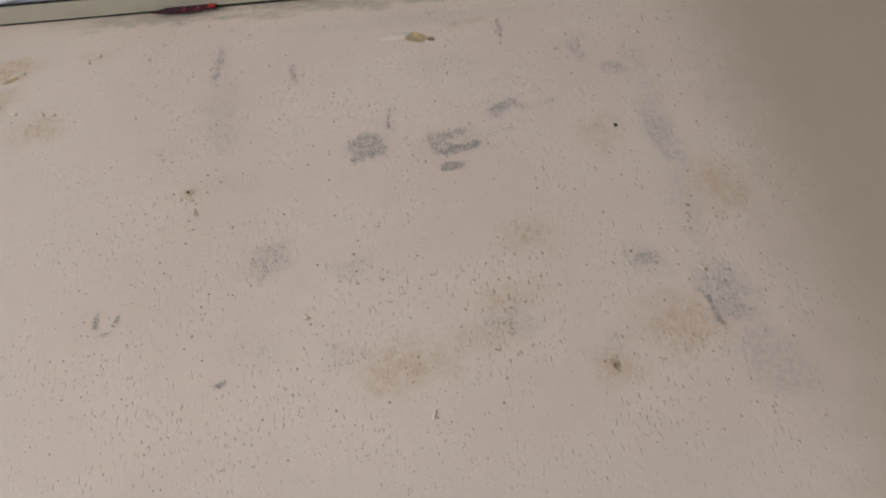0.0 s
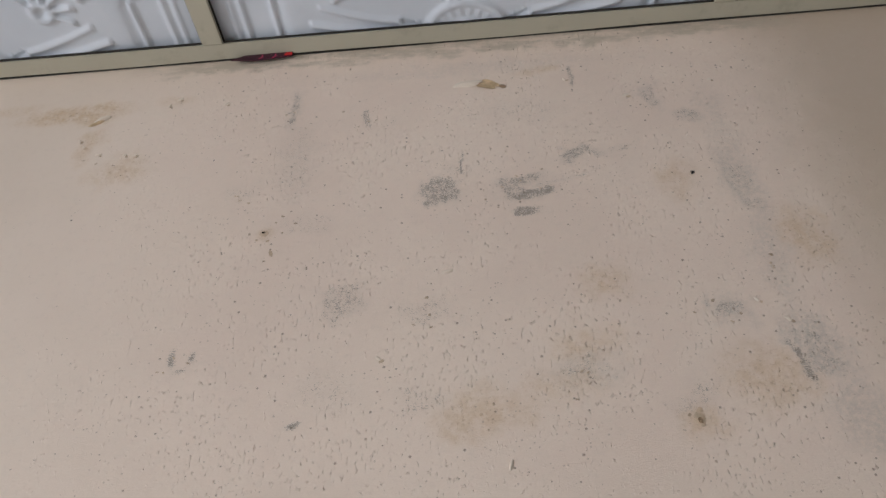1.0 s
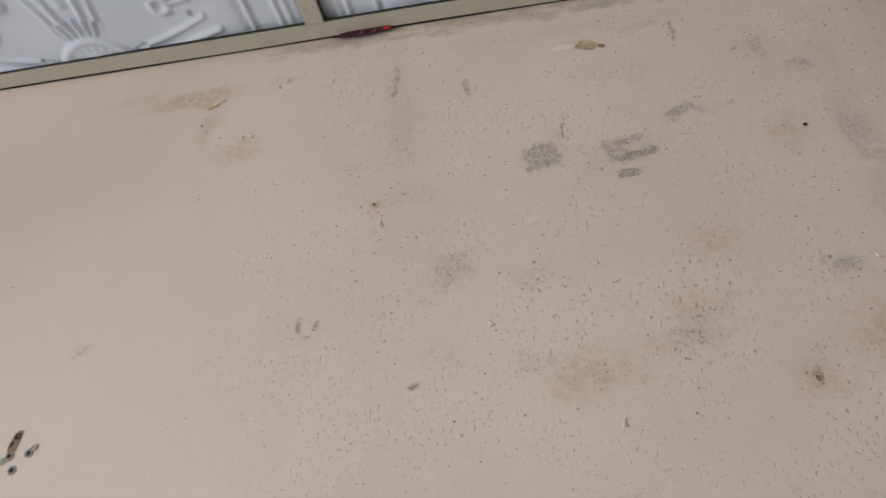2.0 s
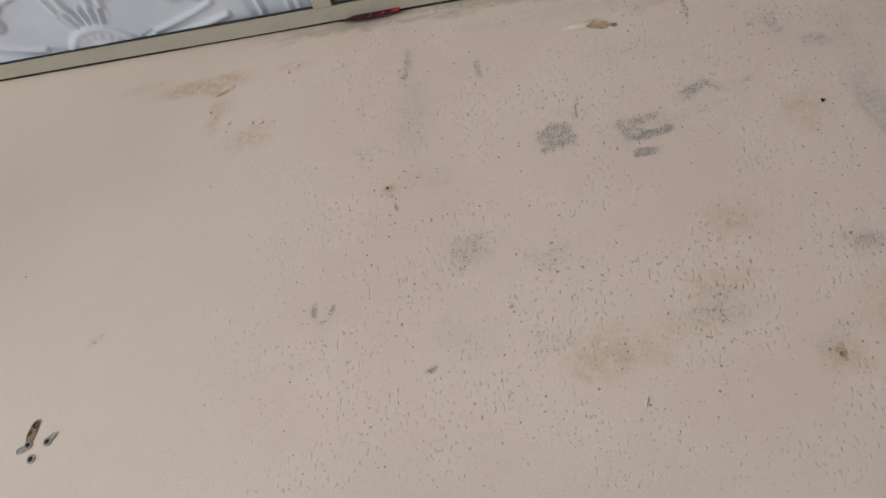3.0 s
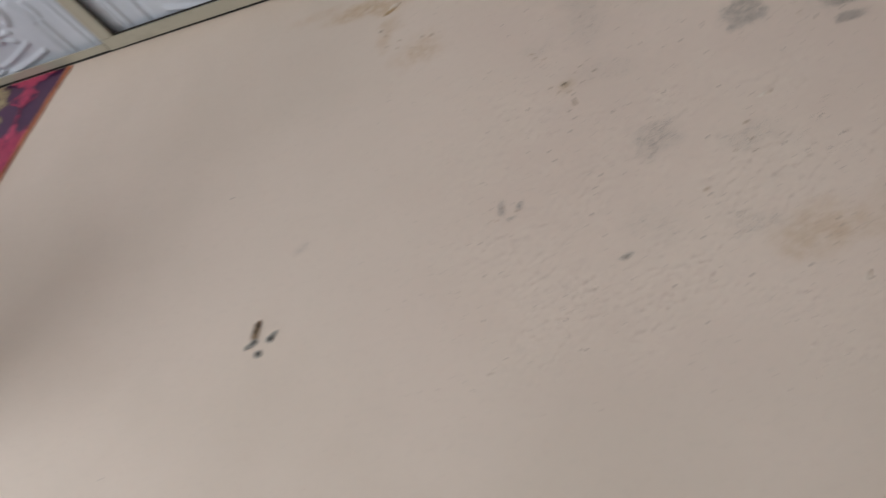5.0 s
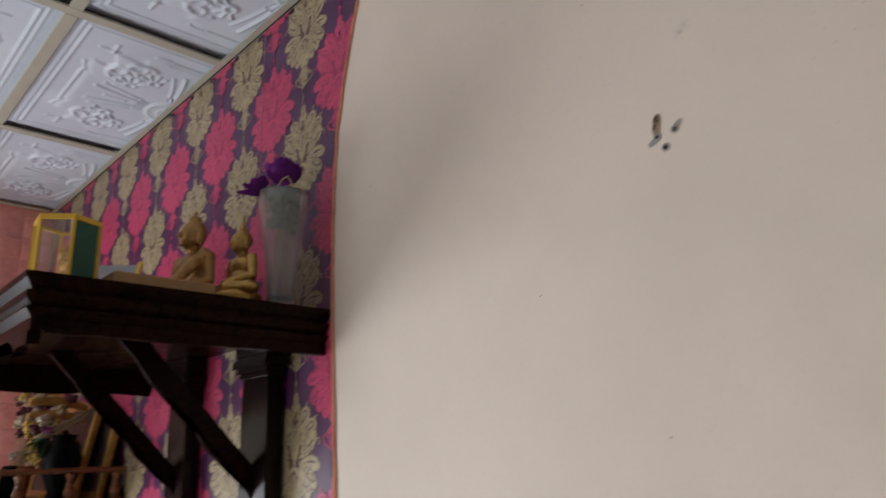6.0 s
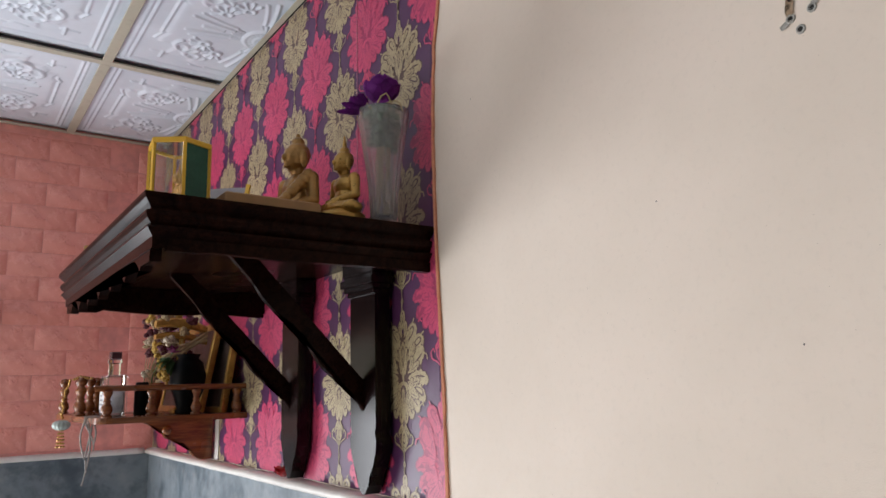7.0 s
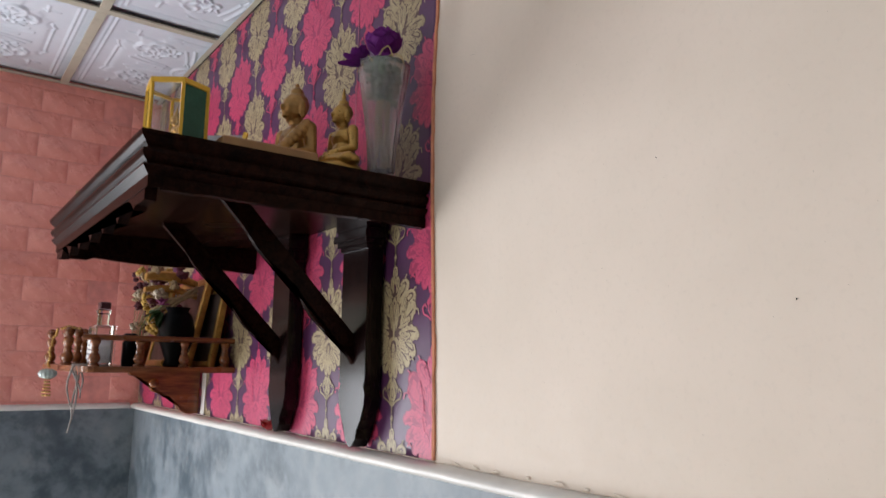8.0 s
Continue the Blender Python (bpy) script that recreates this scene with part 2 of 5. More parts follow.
def painted_wall(x0, x1, z1):
    """The painted wall as a thick box whose face is fine where the paint is worn; its wear and tone lie in layers on
    the face.
    """
    xs = np.concatenate([np.linspace(x0, -0.5, 12), np.linspace(-0.45, 0.78, 480), np.linspace(0.9, x1, 12)])
    zs = np.concatenate([np.linspace(0, 1.85, 10), np.linspace(1.9, 2.556, 256), np.linspace(2.6, z1, 4)])
    nx, nz = len(xs), len(zs)
    gx, gz = np.meshgrid(xs, zs)
    flat_x, flat_z = gx.ravel(), gz.ravel()
    wx, wz = flat_x.copy(), flat_z.copy()
    for k, (x, z) in enumerate(zip(flat_x, flat_z)):
        if -0.5 < x < 0.85 and z > 1.85:
            for scale, size in ((45.0, 0.012), (140.0, 0.005)):
                wx[k] += size * noise.noise((x * scale, 3.0, z * scale))
                wz[k] += size * noise.noise((x * scale, 9.0, z * scale))

    def patches(rows, inner, outer, power=2.0):
        total = np.zeros_like(flat_x)
        for x, z, rx, rz, tilt, strength in rows:
            small = min(rx, rz) < 0.01
            px, pz = ((flat_x + 0.3 * (wx - flat_x)), (flat_z + 0.3 * (wz - flat_z))) if small else (wx, wz)
            c, s = math.cos(radians(tilt)), math.sin(radians(tilt))
            u, v = ((px - x) * c + (pz - z) * s) / rx, (-(px - x) * s + (pz - z) * c) / rz
            far = np.clip((outer - (abs(u) ** power + abs(v) ** power) ** (1 / power)) / (outer - inner), 0, 1)
            total = np.maximum(total, strength * far * far * (3 - 2 * far))
        return total

    def rise(v, a, b):
        t = np.clip((v - a) / (b - a), 0, 1)
        return t * t * (3 - 2 * t)

    field = rise(wx, -0.2, 0.1) * rise(-wx, -0.74, -0.58) * rise(wz, 1.9, 2.05)
    layers = {"worn": np.maximum(patches(SCUFFS, 0.7, 1.3, 3.5), patches(SCUFFS_TOO, 0.35, 1.4)), "rubbed": patches(SMUDGES, 0.35, 1.5), "stained": patches(STAINS, 0.3, 1.5), "field": field,
              "tan_east": rise(wx, 0.56, 0.71), "top_dirt": 0.9 * rise(wz, 2.522, 2.532) * rise(wx, -0.14, 0.0) * rise(-wx, -0.74, -0.6)}
    verts = np.stack([flat_x, 0 * flat_x, flat_z], -1).tolist()
    verts += [(x0, 0.12, 0), (x1, 0.12, 0), (x1, 0.12, z1), (x0, 0.12, z1)]
    faces = [(j * nx + i, j * nx + i + 1, (j + 1) * nx + i + 1, (j + 1) * nx + i) for j in range(nz - 1) for i in range(nx - 1)]
    a, b, c, d = nx * nz, nx * nz + 1, nx * nz + 2, nx * nz + 3
    lower, upper = list(range(nx)), list(range((nz - 1) * nx, nz * nx))
    west, east = list(range(0, nz * nx, nx)), list(range(nx - 1, nz * nx, nx))
    faces += [(b, a, d, c), tuple(lower[::-1] + [a, b]), tuple(upper + [c, d]), tuple(west + [d, a]), tuple(east[::-1] + [b, c])]
    me = bpy.data.meshes.new("wall_north")
    me.from_pydata(verts, [], faces)
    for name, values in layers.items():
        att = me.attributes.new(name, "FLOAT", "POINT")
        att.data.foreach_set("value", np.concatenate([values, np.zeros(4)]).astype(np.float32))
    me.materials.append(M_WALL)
    return new("wall_north", me)


def stucco():
    n = Nodes("blue_grey_plaster", 0.5)
    cloud = n.maths("ADD", n.maths("MULTIPLY", n.noise(7, 5, 0.6, warp=0.6), 0.65), n.maths("MULTIPLY", n.noise(26, 4), 0.35))
    base = n.mix(n.ramp(cloud, 0.36, 0.62), (0.07, 0.098, 0.12), (0.20, 0.24, 0.27))
    n.colour(n.mix(n.maths("MULTIPLY", n.ramp(n.noise(16, 4), 0.5, 0.72), 0.45), base, (0.29, 0.32, 0.335)))
    n.rough(n.ramp(cloud, 0.3, 0.7, 0.35, 0.6))
    n.bump((n.noise(60, 4), 0.25, 0.001), (cloud, 0.2, 0.002))
    return n.mat


def wood(name, dark, light, rough, coat=0.0, along="y", spec=0.5, relief=0.06):
    n = Nodes(name, rough, spec=spec)
    s = {"x": (4, 40, 40), "y": (40, 4, 40), "z": (40, 40, 4)}[along]
    grain = n.noise(1.6, 5, 0.65, where=n.stretch(*s), warp=0.8)
    fine = n.noise(6, 3, 0.6, where=n.stretch(*s))
    both = n.maths("ADD", n.maths("MULTIPLY", grain, 0.7), n.maths("MULTIPLY", fine, 0.3))
    n.colour(n.mix(n.ramp(both, 0.35, 0.65), dark, light))
    n.rough(n.ramp(n.noise(5), 0.3, 0.7, rough - 0.03, rough + 0.03))
    n.bsdf.inputs["Coat Weight"].default_value = coat
    n.bsdf.inputs["Coat Roughness"].default_value = 0.12
    n.bump((fine, relief, 0.0005), (n.noise(14), 0.03, 0.003))
    return n.mat


def paper(name, colour, rough, vary=0.12, ground=None, lines=0.0, spec=0.5):
    """Printed paper; with a ground colour, fine filigree lines of the ground run through the print."""
    n = Nodes(name, rough, spec=spec)
    weave = n.noise(900, 2)
    patch = n.noise(9, 3)
    tone = n.mix(n.ramp(n.maths("ADD", n.maths("MULTIPLY", patch, 0.6), n.maths("MULTIPLY", n.noise(120, 3), 0.4)), 0.35, 0.65),
                 tuple(c * (1 - vary) for c in colour), tuple(c * (1 + vary) for c in colour))
    if ground:
        place = n.add("ShaderNodeNewGeometry").outputs["Position"]
        swirl = n.maths("ABSOLUTE", n.maths("SUBTRACT", n.noise(82, 1.5, 0.5, where=place, warp=1.4), 0.5))
        thin = n.maths("ABSOLUTE", n.maths("SUBTRACT", n.noise(170, 1, 0.5, where=place, warp=0.6), 0.47))
        cut = n.maths("MAXIMUM", n.ramp(swirl, 0.018, 0.034, 1.0, 0.0), n.ramp(thin, 0.006, 0.018, 0.35, 0.0))
        tone = n.mix(n.maths("MULTIPLY", cut, lines), tone, ground)
    n.colour(tone)
    n.bump((n.noise(6, 2), 0.3, 0.006), (weave, 0.1, 0.0003))
    return n.mat


def brick_foam():
    n = Nodes("pink_foam_brick", 0.42)
    tone = n.random()
    base = n.mix(tone, (0.83, 0.335, 0.275), (0.90, 0.395, 0.33))
    n.colour(n.mix(n.maths("MULTIPLY", n.ramp(n.noise(35, 4), 0.4, 0.7), 0.35), base, (0.77, 0.285, 0.235)))
    n.rough(n.ramp(n.noise(50), 0.3, 0.7, 0.18, 0.32))
    n.bump((n.noise(17, 1.5, 0.4, warp=0.3), 1.0, 0.009), (n.ramp(n.noise(34, 2, 0.5, warp=1.0), 0.58, 0.68), 0.35, 0.0025), (n.noise(300, 2), 0.1, 0.0006))
    return n.mat


def ceiling_white():
    n = Nodes("white_vinyl_tile", 0.42, spec=0.4)
    n.colour(n.mix(n.ramp(n.noise(8, 4), 0.35, 0.7), (0.61, 0.665, 0.74), (0.68, 0.735, 0.81)))
    n.rough(n.ramp(n.noise(40), 0.3, 0.7, 0.38, 0.5))
    n.bump((n.noise(220, 3), 0.12, 0.0006))
    return n.mat


def bar_paint():
    n = Nodes("beige_enamel_bar", 0.42)
    dirt = n.ramp(n.noise(30, 5, 0.7), 0.5, 0.75)
    n.colour(n.mix(n.maths("MULTIPLY", dirt, 0.5), (0.47, 0.45, 0.36), (0.30, 0.275, 0.21)))
    n.bump((n.noise(150), 0.1, 0.0005))
    return n.mat


def glass(name, colour=(1, 1, 1), rough=0.02, cloudy=0.0):
    n = Nodes(name, rough)
    n.bsdf.inputs["Transmission Weight"].default_value = 1.0 - cloudy
    n.bsdf.inputs["IOR"].default_value = 1.45
    n.colour(n.mix(n.ramp(n.noise(20), 0.4, 0.7), colour, tuple(c * 0.96 for c in colour)))
    n.bump((n.noise(60), 0.04, 0.0005))
    return n.mat


M_WALL = wall_paint()
M_PLAIN = plain("cream_plaster", (0.70, 0.62, 0.53), 0.6, vary=0.05, scale=30)
M_STUCCO = stucco()
M_CAP = plain("white_moulding_paint", (0.74, 0.72, 0.68), 0.4, vary=0.08, scale=50)
M_TILE = ceiling_white()
M_BAR = bar_paint()
# near-black that stands in for the shade in ceiling gaps and void
M_DARK = plain("void_shade_black", (0.03, 0.028, 0.025), 0.9)
M_FLOOR = plain("polished_floor_tile", (0.66, 0.64, 0.61), 0.22, vary=0.15, scale=6)
M_PURPLE = paper("purple_wallpaper", (0.078, 0.022, 0.078), 0.36, spec=0.4)
M_GOLD = paper("gold_damask_print", (0.42, 0.342, 0.20), 0.42, ground=(0.15, 0.085, 0.075), lines=0.35, spec=0.35)
M_PINK = paper("pink_damask_print", (0.55, 0.060, 0.140), 0.4, ground=(0.30, 0.035, 0.11), lines=0.4, spec=0.35)
M_GOLD_SHADE = paper("olive_print_shade", (0.115, 0.070, 0.062), 0.4, spec=0.3)
M_PINK_SHADE = paper("crimson_print_shade", (0.34, 0.036, 0.105), 0.4, spec=0.3)
M_FRAY = plain("frayed_orange_paper_edge", (0.62, 0.24, 0.13), 0.7, vary=0.2, scale=120)
M_BRICK = brick_foam()
M_GROUT = plain("pink_foam_joint", (0.78, 0.33, 0.285), 0.6)
M_TEAK = wood("dark_lacquered_teak", (0.005, 0.0018, 0.0013), (0.020, 0.0068, 0.004), 0.25, along="x", spec=0.04, relief=0.0)
M_TEAK_UP = wood("dark_lacquered_teak_upright", (0.0045, 0.002, 0.0016), (0.014, 0.006, 0.006), 0.20, along="z", spec=0.2, relief=0.0)
M_BROWN = wood("brown_varnished_wood", (0.12, 0.034, 0.010), (0.30, 0.10, 0.028), 0.27, coat=0.1)
M_BRONZE = plain("old_gilt_bronze", (0.34, 0.185, 0.06), 0.36, 0.65, vary=0.3, scale=90)
M_GILT = plain("worn_gilt_paint", (0.50, 0.29, 0.075), 0.34, 0.6, vary=0.25, scale=90)
M_GLASS = glass("clear_glass")
M_VASE = glass("cloudy_fluted_glass", (0.90, 0.88, 0.90), 0.05, 0.10)
M_YELLOW = plain("yellow_plastic_strip", (0.72, 0.42, 0.03), 0.35, vary=0.08)
M_GREEN = plain("green_felt_panel", (0.02, 0.085, 0.055), 0.7, vary=0.15, scale=200)
M_PETAL = plain("purple_velvet_petal", (0.21, 0.018, 0.28), 0.7, vary=0.35, scale=80)
M_MOSS = plain("grey_green_moss", (0.06, 0.105, 0.06), 0.9, vary=0.4, scale=150)
M_STRAW = plain("dried_straw", (0.36, 0.26, 0.14), 0.8, vary=0.25, scale=150)
M_CREAM = plain("cream_resin", (0.46, 0.37, 0.26), 0.5, vary=0.2)
M_RED = plain("red_plastic", (0.5, 0.02, 0.025), 0.3, vary=0.2)
M_BLACK = plain("black_plastic", (0.0025, 0.0025, 0.003), 0.4, vary=0.2)
M_BLACK.node_tree.nodes["Principled BSDF"].inputs["Specular IOR Level"].default_value = 0.1
M_MAROON = plain("dark_maroon_paper", (0.035, 0.006, 0.016), 0.5, vary=0.4)
M_GREY = plain("grey_plastic_plug", (0.33, 0.32, 0.29), 0.6, vary=0.2, scale=300)
# near-black discs carry the shade inside holes that are not cut
M_HOLE = plain("hole_shade_black", (0.016, 0.014, 0.012), 0.95)
M_MORTAR = plain("brown_bare_mortar", (0.30, 0.215, 0.14), 0.9, vary=0.45, scale=250, relief=0.5)
M_OCHRE = plain("ochre_bare_plaster", (0.56, 0.42, 0.26), 0.85, vary=0.3, scale=200, relief=0.5)
M_CRUMB = plain("tan_paint_chip", (0.52, 0.41, 0.30), 0.85, vary=0.35, scale=260, relief=0.5)
M_FLAKE = plain("curled_paint_flake", (0.74, 0.65, 0.55), 0.5, vary=0.06, scale=80)
M_BEAD = plain("pale_jade_bead", (0.40, 0.47, 0.44), 0.25, vary=0.25, scale=200)
M_STRING = plain("grey_cotton_string", (0.34, 0.31, 0.29), 0.9, vary=0.25, scale=300)
M_LEAF = plain("green_leaf", (0.05, 0.11, 0.03), 0.55, vary=0.3, scale=60)
M_MAUVE = plain("mauve_cloth_petal", (0.22, 0.035, 0.13), 0.75, vary=0.3, scale=90)
M_CLAY = plain("orange_clay", (0.42, 0.12, 0.04), 0.5, vary=0.25)
M_WHITE = plain("white_card", (0.66, 0.64, 0.62), 0.6, vary=0.08)
M_LABEL = plain("grey_print", (0.16, 0.16, 0.17), 0.5)

# ---- the room ----
X_WEST, X_EAST, Y_SOUTH, Z_CEIL, Z_DADO = -2.400, 4.20, -3.30, 2.55, 1.545

wall_north = painted_wall(X_WEST - 0.15, X_EAST + 0.15, 2.78)
tagged(wall_north, "cream painted wall, darker tan in the east, with stains, scuffs and flaking paint", "wall", kind="structure")
wb = bmesh.new()
box(wb, X_WEST - 0.12, X_WEST, -0.62, 0.0, 0, 2.78)
box(wb, X_WEST - 0.12, X_WEST, Y_SOUTH - 0.12, -2.30, 0, 2.78)
box(wb, X_WEST - 0.12, X_WEST, -2.30, -0.62, 1.93, 2.78)
wall_west = part("wall_west", wb, M_GROUT)
tagged(wall_west, "pink wall faced with embossed foam bricks above a plaster dado", "wall", kind="structure")
# unseen south wall; its window opening is added for the fill lamp
sb = bmesh.new()
box(sb, X_WEST, -1.9, Y_SOUTH - 0.12, Y_SOUTH, 0, 2.78)
box(sb, -0.3, X_EAST, Y_SOUTH - 0.12, Y_SOUTH, 0, 2.78)
box(sb, -1.9, -0.3, Y_SOUTH - 0.12, Y_SOUTH, 0, 0.75)
box(sb, -1.9, -0.3, Y_SOUTH - 0.12, Y_SOUTH, 1.95, 2.78)
tagged(part("wall_south", sb, M_PLAIN), "plain cream plaster wall, unseen, with an added window opening", "wall", kind="structure")
tagged(part("wall_east", a_box(X_EAST, X_EAST + 0.12, Y_SOUTH - 0.12, 0.0, 0, 2.78), M_PLAIN), "plain cream plaster wall of the room", "wall", kind="structure")
tagged(part("floor", a_box(X_WEST - 0.12, X_EAST + 0.12, Y_SOUTH - 0.12, 0.12, -0.12, 0.0), M_FLOOR), "pale polished tile floor of the room", "floor", kind="structure")
# unseen slab, added to block light from the void above the tiles
tagged(part("roof_slab", a_box(X_WEST - 0.15, X_EAST + 0.15, Y_SOUTH - 0.15, 0.15, 2.78, 2.9), M_DARK), "unseen dark slab closing off the void above the hung ceiling", "ceiling", kind="structure")
tagged(part("ground", a_box(-400, 400, -400, 400, -0.4, -0.16), plain("dusty_ground", (0.3, 0.27, 0.22), 0.9, scale=2)), "dry pale ground outside the doorway", "ground", kind="structure")


# ---- hung ceiling ----
def arc_ridge(u, v, cx, cy, r, width, a0=-180.0, a1=180.0):
    """A raised line along an arc, as a height from 0 to 1."""
    d = np.hypot(u - cx, v - cy)
    ang = np.degrees(np.arctan2(v - cy, u - cx))
    keep = ((ang - a0) % 360) <= (a1 - a0)
    return np.exp(-(((d - r) / width) ** 2)) * keep


def tile_relief(u, v):
    """Height of the pressed ornament of a tile for u, v from -1 to 1: rosette, leaf fans, a notched panel and a double border."""
    h = np.zeros_like(u)
    edge = np.maximum(abs(u), abs(v))
    a, b = abs(u), abs(v)
    r, ang = np.hypot(u, v), np.arctan2(v, u)

    def line(d, width):
        return np.exp(-((d / width) ** 2))

    h += 0.55 * line(edge - 0.855, 0.011) + 0.45 * line(edge - 0.895, 0.011) - 0.6 * np.clip((edge - 0.93) / 0.05, 0, 1)
    # rosette: rings, beads and rays along the four ways
    h += 0.85 * line(r - 0.165, 0.013) + 0.7 * line(r - 0.085, 0.012) + 0.35 * (r < 0.16)
    h += 0.5 * line(r - 0.125, 0.014) * np.clip(np.cos(22 * ang), 0, 1) ** 2 + 0.5 * (r < 0.07) * (0.5 + 0.5 * np.cos(10 * ang))
    petals = np.clip(np.cos(40 * ang), -0.2, 1)
    h += 0.6 * petals * (r > 0.19) * (r < 0.275) * (np.cos(4 * ang) > -0.25)
    for p, q in ((a, b), (b, a)):
        # horn lines from the rosette to the panel's edge, with two leaves between
        h += 0.7 * line(q - 0.055 - 0.32 * np.clip(p - 0.26, 0, 1) ** 1.5, 0.012) * (p > 0.26) * (p < 0.60)
        h += 0.55 * line(q - 0.10 - 0.45 * np.clip(p - 0.24, 0, 1) ** 1.4, 0.011) * (p > 0.25) * (p < 0.56)
        h += 0.5 * line(q, 0.02) * (p > 0.33) * (p < 0.5)
        # leaf fans beside the rosette
        lr, la = np.hypot(p - 0.40, q - 0.27), np.arctan2(q - 0.27, p - 0.40)
        h += 0.75 * (lr > 0.035) * (lr < 0.12) * np.clip(np.sin(11 * la + 7 * lr), 0, 1) * (la > -0.9) * (la < 2.6)
        h += 0.8 * line(lr - 0.035, 0.013)
        h += 0.75 * arc_ridge(p, q, 0.50, 0.40, 0.10, 0.016, -60, 170)
        h += 0.6 * arc_ridge(p, q, 0.54, 0.42, 0.045, 0.014, -200, 60)
    # notched panel, raised, with a wavy edge between straight corner pieces
    wavy = 0.022 * np.sin(19 * ang) * (np.abs(np.cos(2 * ang)) < 0.75)
    notch = np.minimum(np.maximum(a - 0.70, b - 0.44), np.maximum(b - 0.70, a - 0.44))
    inside = np.minimum(notch, np.maximum(a, b) - 0.60) + wavy
    h += 0.55 / (1 + np.exp(np.clip(inside / 0.008, -40, 40)))
    h += 0.6 * line(inside - 0.035, 0.010) * (np.abs(np.cos(2 * ang)) > 0.55)
    h += 0.5 * line(a - 0.64, 0.012) * (b > 0.60) * (b < 0.74) + 0.5 * line(b - 0.64, 0.012) * (a > 0.60) * (a < 0.74)
    return h


def ceiling_tiles():
    verts, faces = [], []

    def patch(x0, x1, y0, y1, cx, cy, near):
        nx, ny = (int((x1 - x0) / near) + 1, int((y1 - y0) / near) + 1) if near else (2, 2)
        xs, ys = np.linspace(x0, x1, nx), np.linspace(y0, y1, ny)
        gx, gy = np.meshgrid(xs, ys)
        relief = tile_relief((gx - cx) / 0.3, (gy - cy) / 0.3) if near else 0 * gx
        gz = Z_CEIL + 0.0115 - 0.0055 * (0.5 + 0.75 * np.tanh(1.7 * (relief - 0.55)) + 0.2 * np.clip(relief, -0.4, 1.6))
        start = len(verts)
        verts.extend(np.stack([gx, gy, gz], -1).reshape(-1, 3).tolist())
        verts.extend([(x, y, Z_CEIL + 0.018) for x, y in ((x0, y0), (x1, y0), (x1, y1), (x0, y1))])
        for j in range(ny - 1):
            for i in range(nx - 1):
                k = start + j * nx + i
                faces.append((k, k + nx, k + nx + 1, k + 1))
        t = len(verts) - 4
        faces.append((t, t + 1, t + 2, t + 3))

    for i in range(-4, 7):
        for j in range(0, 6):
            x0, x1 = max(X_WEST, 0.6 * i) + 0.004, min(X_EAST, 0.6 * (i + 1)) - 0.004
            y1 = (-0.3 - 0.6 * (j - 1)) - 0.004 if j else (-0.019 if i > -2 else -0.008)
            y0 = max(Y_SOUTH + 0.004, -0.3 - 0.6 * j + 0.004)
            fine = 0.0027 if (j == 0 and i < 2) or (j == 1 and i < -1) else 0
            patch(x0, x1, y0, y1, 0.6 * i + 0.3, -0.3 - 0.6 * j + 0.3, fine)
    me = bpy.data.meshes.new("ceiling")
    me.from_pydata(verts, [], faces)
    me.validate()
    for p in me.polygons:
        p.use_smooth = len(p.vertices) == 4
    me.materials.append(M_TILE)
    return tagged(new("ceiling", me), "white embossed ceiling tiles with rosettes and scrolls", "ceiling", kind="structure")


ceiling_tiles()
grid = thing("ceiling_grid", "beige metal bars that carry the ceiling tiles", "ceiling grid", kind="structure")
for i in range(-3, 7):
    part("bar", a_box(0.6 * i - 0.012, 0.6 * i + 0.012, Y_SOUTH, -0.026 if i > -2 else -0.0185, Z_CEIL - 0.002, Z_CEIL + 0.003, 0.0007, 1), M_BAR, grid)
for j in range(0, 5):
    for i in range(-4, 7):
        x0, x1 = max(X_WEST + 0.025, 0.6 * i + 0.0125), min(X_EAST, 0.6 * (i + 1) - 0.0125)
        part("bar", a_box(x0, x1, -0.312 - 0.6 * j, -0.288 - 0.6 * j, Z_CEIL - 0.002, Z_CEIL + 0.003, 0.0007, 1), M_BAR, grid)


def wavy_strip(x0, x1, inner, outer, z, thick, wobble):
    """A long wall angle whose inner edge follows an uneven wall."""
    bm = bmesh.new()
    count = int((x1 - x0) / 0.03)
    rows = []
    for k in range(count + 1):
        x = x0 + (x1 - x0) * k / count
        y = inner - wobble * (0.5 + 0.5 * noise.noise((x * 4.0, 0.3, 0)))
        rows.append([bm.verts.new(p) for p in ((x, y, z), (x, outer, z), (x, outer, z + thick), (x, y, z + thick))])
    for a, b in zip(rows, rows[1:]):
        for s in range(4):
            bm.faces.new((a[s], a[(s + 1) % 4], b[(s + 1) % 4], b[s]))
    bm.faces.new(rows[0])
    bm.faces.new(rows[-1])
    return bm


# dark strips put the shade of the gaps round bars and trim into colour
for i in range(-3, 7):
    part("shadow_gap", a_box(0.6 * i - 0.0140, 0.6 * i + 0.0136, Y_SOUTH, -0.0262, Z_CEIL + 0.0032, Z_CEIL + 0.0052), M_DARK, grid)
part("shadow_gap", wavy_strip(-0.6, X_EAST, -0.0235, -0.0268, Z_CEIL + 0.0020, 0.002, 0.0022), M_DARK, grid, "dark strip for the shade and grime between the trim and the tiles")
part("shadow_gap", a_box(X_WEST, X_EAST, -0.0014, -0.0004, Z_CEIL + 0.0006, Z_CEIL + 0.02), M_DARK, grid, "dark strip for the shade in the gap between trim and wall")
part("wall_angle", wavy_strip(-0.614, X_EAST, -0.0023, -0.025, Z_CEIL - 0.0005, 0.002, 0.003), M_BAR, grid, "beige metal angle along the wall")
